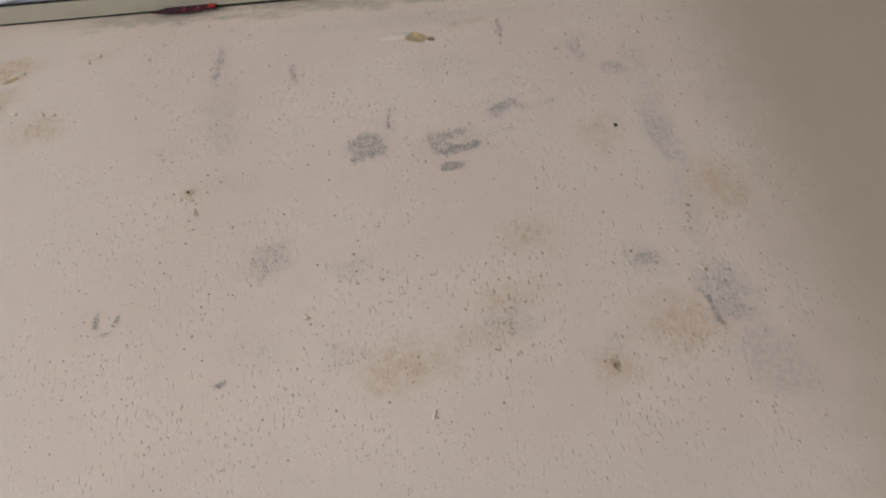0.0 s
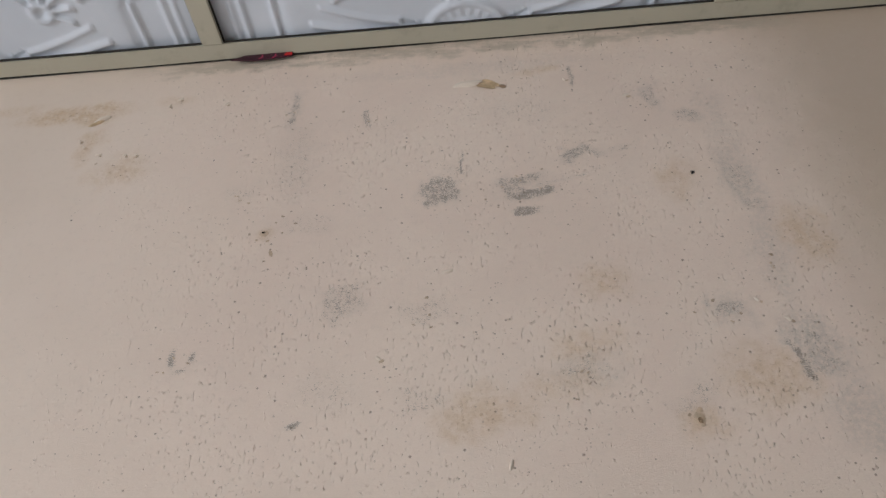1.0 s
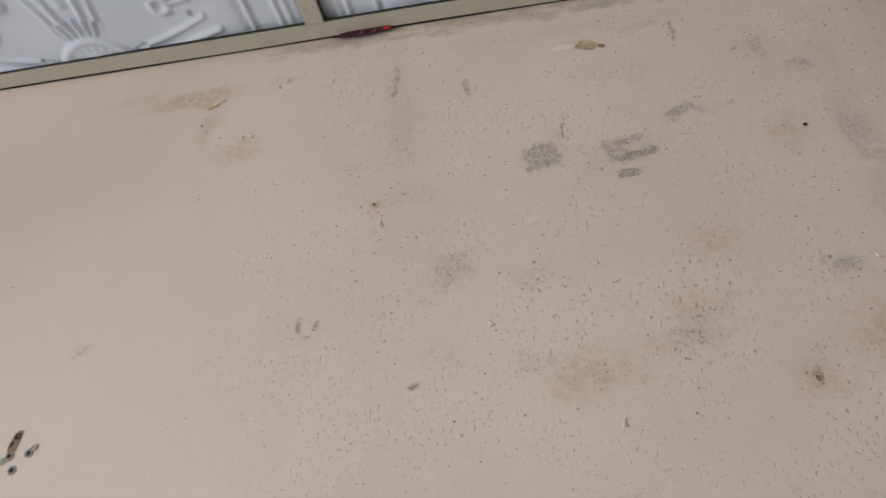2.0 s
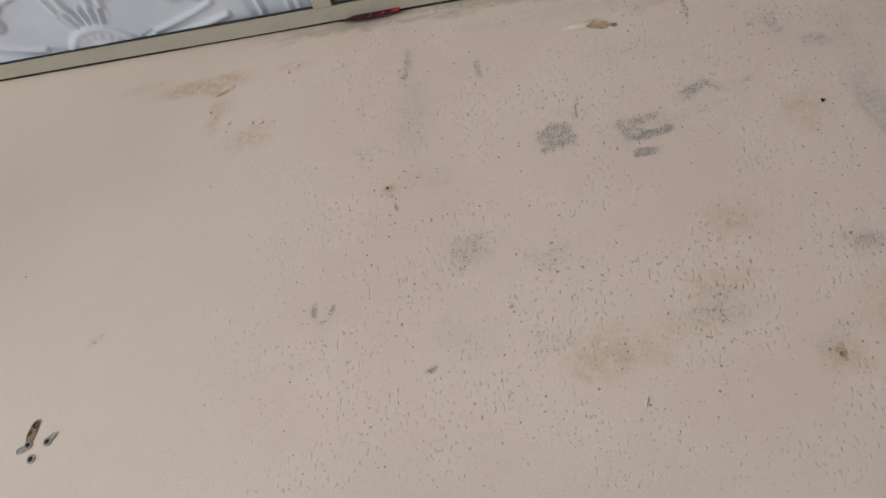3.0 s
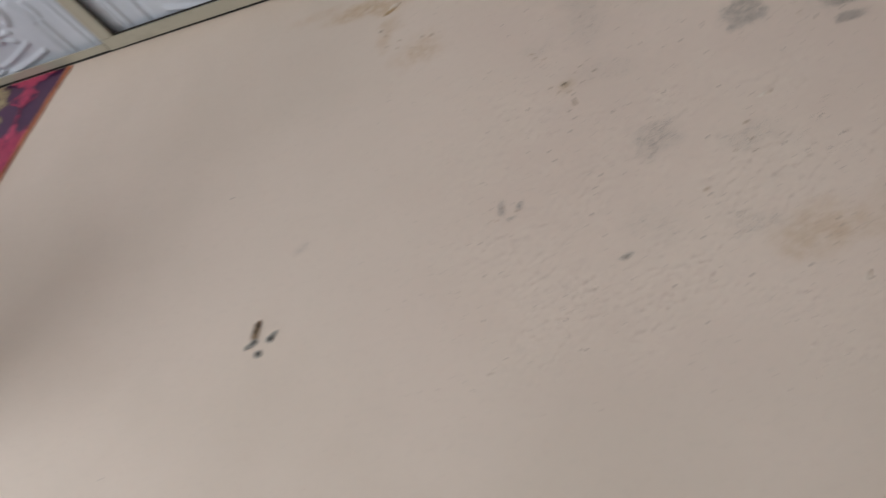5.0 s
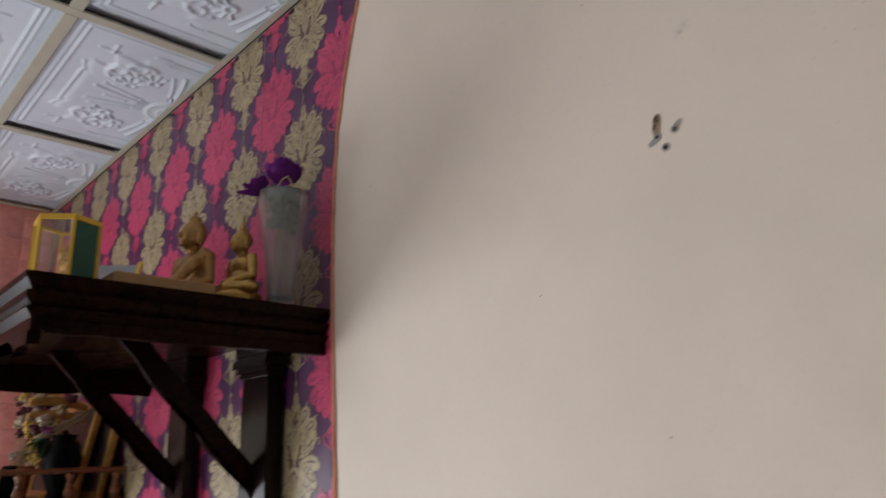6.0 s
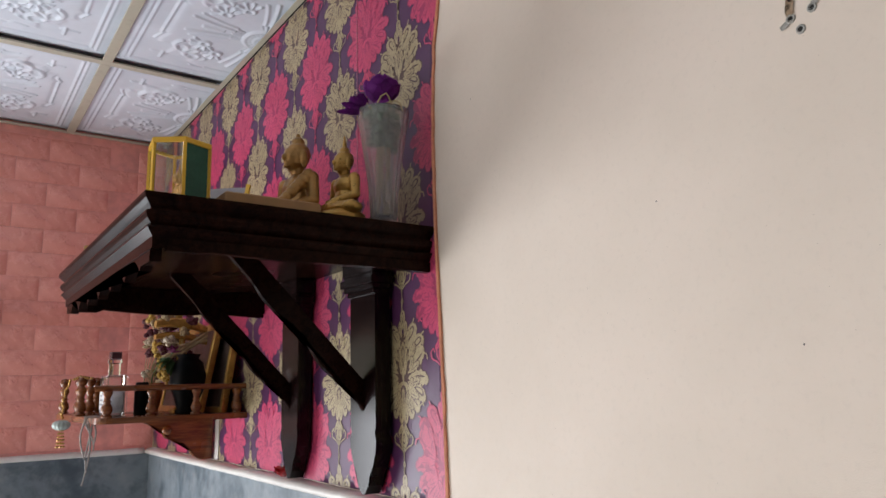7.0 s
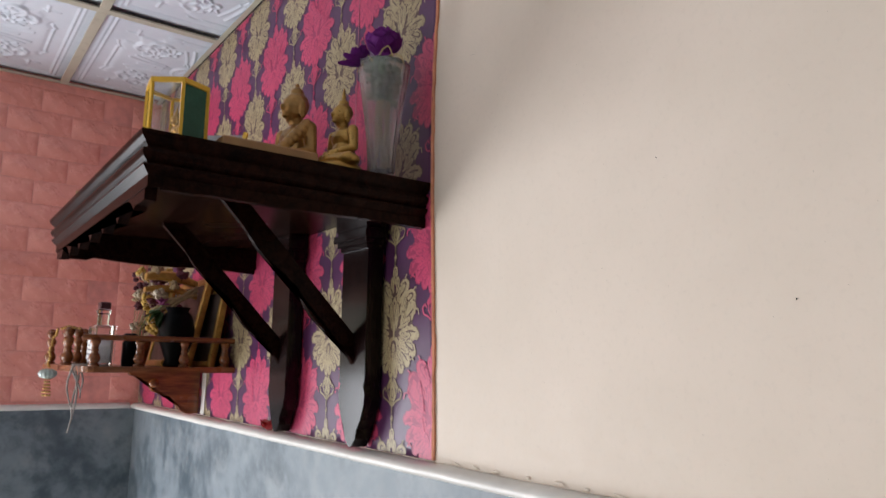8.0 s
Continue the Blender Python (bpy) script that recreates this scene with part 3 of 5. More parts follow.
part("wall_angle", wavy_strip(X_WEST, -0.616, -0.0042, -0.0180, Z_CEIL - 0.0005, 0.002, 0.002), M_BAR, grid)
part("wall_angle", a_box(X_WEST + 0.002, X_WEST + 0.022, Y_SOUTH, -0.026, Z_CEIL - 0.0005, Z_CEIL + 0.002), M_BAR, grid)

# ---- dado with its white cap ----
dado_n = part("dado_north", a_box(X_WEST + 0.012, X_EAST, -0.012, 0.0, 0, Z_DADO), M_STUCCO)
tagged(dado_n, "mottled blue-grey plaster dado along the painted wall", "dado", kind="structure")
db = bmesh.new()
box(db, X_WEST, X_WEST + 0.012, -0.62, 0.0, 0, Z_DADO)
tagged(part("dado_west", db, M_STUCCO), "mottled blue-grey plaster dado below the pink bricks", "dado", kind="structure")


def cap_strip(a, b, fixed, along, deep, side):
    """A rounded cap moulding, slightly uneven along its run."""
    bm = bmesh.new()
    profile = [(0.0, 0.0), (deep * 0.85, 0.001), (deep, 0.006), (deep * 0.96, 0.011), (deep * 0.7, 0.0155), (deep * 0.3, 0.0175), (0.0, 0.018)]
    count = max(2, int(abs(b - a) / 0.025))
    rows = []
    for k in range(count + 1):
        s = a + (b - a) * k / count
        w = 1 + 0.14 * noise.noise((s * 9.0, side, 1.0)) + 0.07 * noise.noise((s * 31.0, side, 4.0))
        ring = []
        for out, up in profile:
            o = fixed + side * out * w
            z = Z_DADO - 0.001 + up * (1 + 0.1 * noise.noise((s * 14.0, 7.0, 2.0)))
            ring.append(bm.verts.new((s, o, z) if along == "x" else (o, s, z)))
        rows.append(ring)
    n = len(profile)
    for p, q in zip(rows, rows[1:]):
        for s in range(n):
            bm.faces.new((p[s], p[(s + 1) % n], q[(s + 1) % n], q[s]))
    bm.faces.new(rows[0])
    bm.faces.new(rows[-1])
    return bm


tagged(part("dado_trim_north", cap_strip(X_WEST + 0.016, X_EAST, -0.0002, "x", 0.026, -1), M_CAP, smooth=True),
       "white rounded cap moulding on the dado, chipped in places", "trim", kind="structure")
tagged(part("dado_trim_west", cap_strip(-0.62, -0.0265, X_WEST + 0.0002, "y", 0.018, 1), M_CAP, smooth=True),
       "thin white cap moulding under the pink bricks", "trim", kind="structure")

# ---- patterned wallpaper ----
EDGE = [(2.548, -0.700), (2.48, -0.722), (2.41, -0.744), (2.32, -0.768), (2.24, -0.784), (2.15, -0.7905), (2.07, -0.793), (1.95, -0.791),
        (1.85, -0.787), (1.69, -0.780), (1.564, -0.778)]


def edge_x(z):
    zs, xs = [e[0] for e in EDGE][::-1], [e[1] for e in EDGE][::-1]
    return float(np.interp(z, zs, xs))


def wallpaper_sheet():
    bm = bmesh.new()
    rows = []
    for k in range(60):
        z = 1.5635 + (2.5485 - 1.5635) * k / 59
        right = edge_x(z) + 0.0012 * noise.noise((z * 40, 0, 0))
        xs = [X_WEST + 0.006] + [right - d for d in (0.9, 0.5, 0.2, 0.05, 0.012, 0.0)]
        lift = [0.0012, 0.0012, 0.0012, 0.0012, 0.0012, 0.0015, 0.0020 + 0.001 * noise.noise((z * 12, 3, 0))]
        rows.append([bm.verts.new((x, -h, z)) for x, h in zip(xs, lift)])
    for a, b in zip(rows, rows[1:]):
        for s in range(len(a) - 1):
            bm.faces.new((a[s], a[s + 1], b[s + 1], b[s]))
    for row in (rows[0], rows[-1]):
        backs = [bm.verts.new((v.co.x, 0.0005, v.co.z)) for v in row]
        for s in range(len(row) - 1):
            bm.faces.new((row[s], row[s + 1], backs[s + 1], backs[s]))
    backs = [bm.verts.new((r[-1].co.x, 0.0005, r[-1].co.z)) for r in rows]
    for k in range(len(rows) - 1):
        bm.faces.new((rows[k][-1], rows[k + 1][-1], backs[k + 1], backs[k]))
    return bm


def petal_line(x, z, tx, tz, width, scallop=0, count=18, bend=0.0):
    """Outline of a printed frond from its root to its tip, broad towards the tip, scalloped if asked."""
    dx, dz = tx - x, tz - z
    far = math.hypot(dx, dz)
    c, s = dx / far, dz / far
    rows = []
    for k in range(count):
        a = 2 * math.pi * k / count
        v = 0.5 - 0.5 * math.cos(a)
        w = 0.5 * width * math.sin(a) * (0.45 + 0.75 * v) * (1 + 0.16 * scallop * math.cos(k * math.pi))
        lean = bend * far * v * v
        rows.append((x + c * far * v - s * (w + lean), z + s * far * v + c * (w + lean)))
    return rows


wallpaper = part("wallpaper", wallpaper_sheet(), M_PURPLE, smooth=True)
tagged(wallpaper, "purple wallpaper printed with pink and gold damask palmettes", "wallpaper", kind="structure")


FRONDS = [
    # root x, z, tip x, z, width, scalloped, bend, inner ring
    (0.000, 0.058, 0.000, 0.088, 0.013, 0, 0.0, True), (0.004, 0.046, 0.012, 0.070, 0.010, 0, 0.15, False), (0.009, 0.026, 0.030, 0.067, 0.025, 0, -0.1, True),
    (0.015, 0.018, 0.053, 0.048, 0.025, 0, -0.1, True), (0.016, 0.000, 0.061, 0.018, 0.024, 1, 0.2, False), (0.014, -0.016, 0.066, -0.008, 0.022, 1, -0.2, False),
    (0.012, -0.026, 0.062, -0.036, 0.022, 1, -0.2, True), (0.010, -0.036, 0.047, -0.057, 0.020, 1, -0.15, False), (0.007, -0.044, 0.029, -0.072, 0.017, 1, -0.1, False),
    (0.003, -0.048, 0.010, -0.082, 0.013, 0, -0.1, False), (0.000, -0.074, 0.000, -0.020, 0.036, 0, 0.0, True), (0.000, -0.022, 0.000, 0.040, 0.013, 1, 0.0, True),
    (0.006, -0.010, 0.013, 0.030, 0.009, 0, 0.1, False), (0.000, -0.086, 0.000, -0.116, 0.016, 0, 0.0, True), (0.002, -0.082, 0.011, -0.100, 0.008, 0, 0.2, False),
    (0.000, -0.136, 0.000, -0.146, 0.006, 0, 0.0, False), (0.012, 0.010, 0.038, 0.030, 0.010, 1, 0.1, False), (0.013, -0.008, 0.046, 0.004, 0.010, 1, 0.1, False),
    (0.012, -0.022, 0.046, -0.022, 0.010, 1, 0.1, False), (0.009, -0.032, 0.041, -0.047, 0.010, 1, 0.1, False), (0.006, -0.040, 0.025, -0.063, 0.009, 1, 0.1, False),
    (0.006, 0.030, 0.020, 0.054, 0.009, 1, 0.1, False), (0.004, -0.062, 0.011, -0.034, 0.007, 0, -0.1, False), (0.000, -0.066, 0.000, -0.030, 0.008, 0, 0.0, False),
    (0.017, -0.034, 0.030, -0.018, 0.009, 0, 0.2, False), (0.020, -0.006, 0.030, 0.014, 0.009, 0, 0.2, False), (0.024, 0.018, 0.036, 0.034, 0.008, 0, 0.2, False)]
CURLS = [((0.000, -0.124), (0.012, -0.116), (0.023, -0.112), (0.026, -0.103), (0.020, -0.097), (0.016, -0.103)),
         ((0.002, -0.120), (0.011, -0.108), (0.012, -0.094), (0.006, -0.084)),
         ((0.000, -0.116), (0.0006, -0.126), (0.000, -0.137)), ((0.000, -0.145), (0.0006, -0.150), (0.000, -0.156)),
         ((0.030, 0.066), (0.032, 0.071), (0.034, 0.073)), ((0.052, 0.047), (0.057, 0.051), (0.060, 0.051)), ((0.058, 0.020), (0.066, 0.018), (0.068, 0.010)),
         ((0.046, -0.056), (0.053, -0.052), (0.056, -0.056)), ((0.004, 0.040), (0.018, 0.046), (0.022, 0.056), (0.017, 0.060))]


def palmette(bm, cx, cz, full):
    """One printed palmette: paisley fronds fanned round a core, a small bud above and a bell with curls below."""
    grow = 1.10 if full else 1.0

    def face(rows, y, ink):
        f = bm.faces.new([bm.verts.new((cx + grow * u, y, cz + v)) for u, v in rows])
        f.material_index = ink

    body = [(0.047 * math.sin(a) * (1 - 0.10 * math.cos(9 * a)), -0.008 - 0.062 * math.cos(a) * (1 + 0.05 * math.cos(11 * a))) for a in (2 * math.pi * k / 48 for k in range(48))]
    face(body, -0.00155, 1)
    for n, (x, z, tx, tz, width, scallop, bend, ring) in enumerate(FRONDS):
        for side in ((1,) if x == tx == 0 else (1, -1)):
            y = -0.0016 - 0.000035 * n
            outline = [(side * u, v) for u, v in petal_line(x, z, tx, tz, width * 1.12, scallop, 26 if scallop else 18, bend)]
            rim = [(side * u, v) for u, v in petal_line(x + 0.04 * (tx - x), z + 0.04 * (tz - z), tx + 0.05 * (tx - x), tz + 0.05 * (tz - z), width + 0.0032, scallop, 26 if scallop else 18, bend)]
            face(rim, y, 1)
            face(outline, y - 0.00002, 0)
            if ring:
                for low, high, thin, ink in ((0.34, 0.90, 0.62, 1), (0.44, 0.82, 0.38, 0)):
                    face([(side * u, v) for u, v in petal_line(x + low * (tx - x), z + low * (tz - z), x + high * (tx - x), z + high * (tz - z), width * thin * 0.8, 0, 14, bend)], y - 0.000024 - 0.000006 * (1 - ink), ink)
            else:
                face([(side * u, v) for u, v in petal_line(x + 0.3 * (tx - x), z + 0.3 * (tz - z), x + 0.86 * (tx - x), z + 0.86 * (tz - z), width * 0.16, 0, 10, bend)], y - 0.000024, 1)
    for n, way in enumerate(CURLS):
        for side in (1, -1):
            for (ax, az), (bx, bz) in zip(way, way[1:]):
                d = Vector((bx - ax, bz - az)).normalized() * 0.0012
                face([(side * u, v) for u, v in ((ax - d.y, az + d.x), (bx - d.y, bz + d.x), (bx + d.y, bz - d.x), (ax + d.y, az - d.x))], -0.00262 - 0.00001 * n, 0)
    return bm


def damask():
    shared = {}

    def ink(ob, full):
        ob.data.materials.append(M_PINK_SHADE if full else M_GOLD_SHADE)
        return ob

    for k in range(0, 8):
        for j in range(-1, 5):
            for full in (False, True):
                cx = -0.887 - 0.2135 * k + (0.1068 if full else 0.0)
                cz = 1.755 + 0.244 * j + (0.122 if full else 0.0)
                if cx < X_WEST + 0.01 or cz < 1.5 or cz > 2.70:
                    continue
                cut = cx > -0.86 or cz < 1.725 or cz > 2.455 or cx < X_WEST + 0.08
                mat = M_PINK if full else M_GOLD
                if not cut:
                    if full not in shared:
                        shared[full] = ink(part("palmette", palmette(bmesh.new(), 0, 0, full), mat, wallpaper), full)
                        shared[full].location = (cx, 0, cz)
                    else:
                        ob = new("palmette", shared[full].data)
                        ob.parent, ob.location = wallpaper, (cx, 0, cz)
                    continue
                bm = palmette(bmesh.new(), cx, cz, full)
                for co, no in (((0, 0, 1.5645), (0, 0, -1)), ((0, 0, 2.5475), (0, 0, 1)), ((X_WEST + 0.008, 0, 0), (-1, 0, 0))):
                    bmesh.ops.bisect_plane(bm, geom=bm.verts[:] + bm.edges[:] + bm.faces[:], plane_co=co, plane_no=no, clear_outer=True)
                if cx > -0.86:
                    z0, z1 = cz - 0.08, cz + 0.08
                    x0, x1 = edge_x(z0), edge_x(z1)
                    bmesh.ops.bisect_plane(bm, geom=bm.verts[:] + bm.edges[:] + bm.faces[:], plane_co=(x0 - 0.0012, 0, z0),
                                           plane_no=(z1 - z0, 0, x0 - x1), clear_outer=True)
                    for v in bm.verts:
                        v.co.y -= 0.0016 * max(0.0, 1 - (edge_x(v.co.z) - v.co.x) / 0.05)
                if bm.faces:
                    ink(part("palmette", bm, mat, wallpaper), full)
                else:
                    bm.free()


damask()


def frayed_edge():
    """The torn paper edge, a thin lighter band of uneven width."""
    bm = bmesh.new()
    rows = []
    for k in range(140):
        z = 1.5645 + (2.546 - 1.5645) * k / 139
        x = edge_x(z) + 0.0012 * noise.noise((z * 40, 0, 0))
        wide = 0.0022 + 0.0020 * noise.noise((z * 23, 5, 0))
        rows.append([bm.verts.new(p) for p in ((x - 0.0012, -0.0044, z), (x + max(0.0006, wide), -0.0030, z), (x + max(0.0006, wide), -0.0002, z))])
    for a, b in zip(rows, rows[1:]):
        for s in range(2):
            bm.faces.new((a[s], a[s + 1], b[s + 1], b[s]))
    return bm


part("torn_edge", frayed_edge(), M_FRAY, wallpaper, "frayed orange edge of the paper")


# ---- foam bricks on the west wall ----
def brick_mesh(seed, wide, high):
    """A padded brick: a rounded slab with a hand-hewn face, about 60 triangles."""
    bm = bmesh.new()
    nu, nv = 7, 4
    rows = []
    for j in range(nv + 1):
        row = []
        for i in range(nu + 1):
            u, v = i / nu, j / nv
            rim = i in (0, nu) or j in (0, nv)
            out = 0.0004 if rim else 0.0038 + 0.0028 * noise.noise((u * 3.2 + seed * 7.1, v * 2.4, seed)) + 0.0012 * noise.noise((u * 9 + seed, v * 7, 3))
            uu, vv = u, v
            if i == 1:
                uu = 0.05
            if i == nu - 1:
                uu = 0.95
            if j == 1:
                vv = 0.13
            if j == nv - 1:
                vv = 0.87
            row.append(bm.verts.new((out, (uu - 0.5) * wide, (vv - 0.5) * high)))
        rows.append(row)
    for a, b in zip(rows, rows[1:]):
        for i in range(nu):
            bm.faces.new((a[i], a[i + 1], b[i + 1], b[i]))
    me = bpy.data.meshes.new("brick")
    bmesh.ops.recalc_face_normals(bm, faces=bm.faces)
    bm.to_mesh(me)
    bm.free()
    for p in me.polygons:
        p.use_smooth = True
    me.materials.append(M_BRICK)
    return me


def lay_bricks():
    high, wide = 0.0735, 0.176
    kinds = [brick_mesh(s, wide - 0.0018, high - 0.0018) for s in range(1, 9)]
    count = 0
    for j in range(-5, 9):
        z = 1.900 + high * j
        if z - high / 2 < 1.56 or z + high / 2 > 2.55:
            continue
        for k in range(0, 10):
            y = -0.087 - wide * k + (0.088 if j % 2 else 0.0)
            if y > 0.06 or (y - wide / 2 < -0.62 and z < 1.97) or y < -1.75:
                continue
            if y + wide / 2 > 0.0:
                half = bpy.data.meshes.get("brick_end")
                if half is None:
                    half = brick_mesh(11, wide / 2 - 0.003, high - 0.003)
                    half.name = "brick_end"
                me, y = half, -wide / 4 - 0.001
            else:
                me = kinds[(count * 5 + j * 3) % 8]
            count += 1
            ob = new("brick", me)
            ob.parent, ob.location = wall_west, (X_WEST + 0.0003, y, z)


# ---- the large wall shelf ----
SX0, SX1, SY = -1.490, -0.795, -0.406


def moulded_top():
    profile = [(0.000, 1.9575), (0.000, 1.9535), (0.0015, 1.9500), (0.006, 1.9450), (0.0095, 1.9400), (0.010, 1.9375), (0.004, 1.9365), (0.003, 1.932),
               (0.005, 1.927), (0.010, 1.922), (0.0115, 1.9200), (0.006, 1.9190), (0.0055, 1.9165), (0.009, 1.912), (0.013, 1.907), (0.0135, 1.8935)]
    bm = bmesh.new()
    rows = []
    for o, z in profile:
        rows.append([bm.verts.new(p) for p in ((SX0 + o, 0.0, z), (SX0 + o, SY + o, z), (SX1 - o, SY + o, z), (SX1 - o, 0.0, z))])
    for a, b in zip(rows, rows[1:]):
        for s in range(3):
            bm.faces.new((a[s], a[s + 1], b[s + 1], b[s]))
    bm.faces.new(rows[0])
    t = 0.030
    o, z = profile[-1]
    low = [bm.verts.new(p) for p in ((SX0 + t, 0.0, z), (SX0 + t, SY + t, z), (SX1 - t, SY + t, z), (SX1 - t, 0.0, z))]
    up = [bm.verts.new((v.co.x, v.co.y, 1.934)) for v in low]
    for s in range(3):
        bm.faces.new((rows[-1][s], rows[-1][s + 1], low[s + 1], low[s]))
        bm.faces.new((low[s], low[s + 1], up[s + 1], up[s]))
    bm.faces.new(up)
    return bm


def wave(s):
    """The drop of a carved apron's lower edge for s from 0 to 1 along it."""
    if s < 0.07 or s > 0.93:
        return 0.014
    t = (s - 0.07) / 0.86
    return 0.0015 + 0.0215 * (1 - abs(math.sin(math.pi * t * 6)) ** 0.75)


def wall_shelf():
    top = thing("wall_shelf", "dark lacquered carved wooden shelf on two wall brackets", "shelf", place=(0, 0, 0))
    part("top", moulded_top(), M_TEAK, top)
    outline = [(SX0 + 0.028, 1.905)] + [(SX0 + 0.028 + (SX1 - SX0 - 0.056) * k / 160, 1.8935 - wave(k / 160)) for k in range(161)] + [(SX1 - 0.028, 1.905)]
    part("apron", slab(bmesh.new(), outline, "y", SY + 0.0145, SY + 0.0285), M_TEAK, top, "carved scalloped front apron")
    for x, deep in ((SX0 + 0.0165, 0.009), (SX1 - 0.0165, 0.003)):
        y0, y1 = SY + 0.030, -0.001
        rows = [(y0, 1.905)]
        for k in range(31):
            s = k / 30
            drop = deep * (1.0 if s < 0.12 else 0.35 + 0.65 * abs(math.sin(math.pi * (s - 0.12) * 1.6)))
            rows.append((y0 + (y1 - y0) * s, 1.8935 - drop))
        rows.append((y1, 1.905))
        part("apron", slab(bmesh.new(), rows, "x", x - 0.006, x + 0.006), M_TEAK, top)
    for cx, wide in ((-0.957, 0.90), (-1.243, 0.84)):
        line = [(-0.045, 1.934), (-0.045, 1.668), (-0.041, 1.660), (-0.046, 1.648), (-0.043, 1.628), (-0.033, 1.608), (-0.022, 1.594), (-0.018, 1.580), (-0.004, 1.5665),
                (0.004, 1.5665), (0.018, 1.580), (0.022, 1.594), (0.033, 1.608), (0.043, 1.628), (0.046, 1.648), (0.041, 1.660), (0.045, 1.668), (0.045, 1.934)]
        post = part("bracket_post", slab(bmesh.new(), [(cx + u * wide, v) for u, v in line], "y", -0.034, -0.0066), M_TEAK_UP, top)
        cap = bmesh.new()
        for o, z0, z1 in ((0.004, 1.872, 1.880), (0.008, 1.880, 1.888), (0.013, 1.888, 1.900), (0.008, 1.900, 1.906), (0.010, 1.906, 1.9335)):
            box(cap, cx - 0.045 * wide - o, cx + 0.045 * wide + o, -0.034 - o, -0.0066, z0, z1, 0.0012, 1)
        part("capital", cap, M_TEAK_UP, post, "moulded block at the head of the post")
        under = []
        for k in range(25):
            s = k / 24
            y, z = -0.034 - 0.226 * s, 1.692 + 0.236 * s
            bite = (0.0045 * math.sin(math.pi * 5 * s) if s < 0.8 else 0) + (0.004 if 0.42 < s < 0.50 else 0)
            under.append((y + 0.7 * bite, z + 0.7 * bite))
        over = [(-0.226, 1.9338), (-0.0343, 1.738)]
        brace = slab(bmesh.new(), under + [(-0.262, 1.9338)] + over + [(-0.0343, 1.694)], "x", cx - 0.005, cx + 0.005)
        part("brace", brace, M_TEAK, top, "diagonal brace with a carved lower edge")
    return top


# ---- statues ----
def statue(name, label, place, tall, material, spike, reach, pedestal=0.0, yaw=4.0):
    bm = bmesh.new()

    def limb(a, b, r0, r1):
        for k in range(9):
            s = k / 8
            p = [a[i] + (b[i] - a[i]) * s for i in range(3)]
            r = r0 + (r1 - r0) * s
            blob(bm, p, (r, r, r))

    blob(bm, (0, -0.06, 0.09), (0.34, 0.25, 0.07) if reach else (0.40, 0.25, 0.085))
    for s in (1, -1):
        blob(bm, (s * 0.31, -0.07, 0.09), (0.13, 0.15, 0.085))
        limb((s * 0.34, -0.10, 0.10), (-s * 0.06, -0.24, 0.12), 0.085, 0.06)
        limb((s * 0.22, 0.03, 0.52), (s * 0.27, 0.02, 0.28), 0.078, 0.062)
        blob(bm, (s * 0.100, 0.015, 0.715), (0.02, 0.036, 0.085))
    limb((0.27, 0.02, 0.28), (0.24, -0.34, 0.13) if reach else (0.07, -0.20, 0.19), 0.062, 0.045)
    limb((-0.27, 0.02, 0.28), (-0.05, -0.20, 0.19), 0.062, 0.045)
    if reach:
        limb((0.22, -0.01, 0.54), (0.20, -0.40, 0.12), 0.07, 0.05)
    if reach:
        blob(bm, (0, 0.05, 0.28), (0.22, 0.15, 0.27))
    blob(bm, (0, 0.04, 0.26), (0.19, 0.15, 0.2))
    blob(bm, (0, 0.03, 0.45), (0.215, 0.14, 0.16))
    blob(bm, (0, 0.02, 0.62), (0.068, 0.068, 0.09))
    blob(bm, (0, -0.01, 0.735), (0.092, 0.108, 0.125))
    blob(bm, (0, -0.118, 0.725), (0.018, 0.024, 0.032))
    blob(bm, (0, -0.088, 0.655), (0.03, 0.03, 0.022))
    blob(bm, (0, -0.105, 0.685), (0.028, 0.014, 0.01))
    blob(bm, (0, 0.022, 0.775), (0.102, 0.112, 0.112))
    blob(bm, (0, 0.02, 0.875), (0.060, 0.060, 0.055))
    blob(bm, (0, 0.02, 0.935), (0.022, 0.022, 0.03))
    if spike:
        limb((0, 0.02, 0.94), (0, 0.02, 1.05), 0.026, 0.010)
    lathe(bm, [(0.33, -0.02 - pedestal / tall), (0.35, -pedestal / tall), (0.33, -0.4 * pedestal / tall), (0.34, 0.0), (0.33, 0.03), (0.30, 0.05)], (0, -0.05, 0), 24)
    for v in bm.verts:
        if v.co.z > 0.60:
            v.co = Vector((0, 0.02, 0.60)) + (v.co - Vector((0, 0.02, 0.60))) * 1.22
        v.co *= tall
    ob = part(name, bm, material, smooth=True)
    ob.location, ob.rotation_euler = place, (0, 0, radians(yaw))
    mesh_over = ob.modifiers.new("skin", "REMESH")
    mesh_over.mode, mesh_over.voxel_size, mesh_over.use_smooth_shade = "VOXEL", tall * 0.010, True
    soft = ob.modifiers.new("soft", "SMOOTH")
    soft.iterations, soft.factor = 2, 0.5
    return tagged(ob, label, "statue")


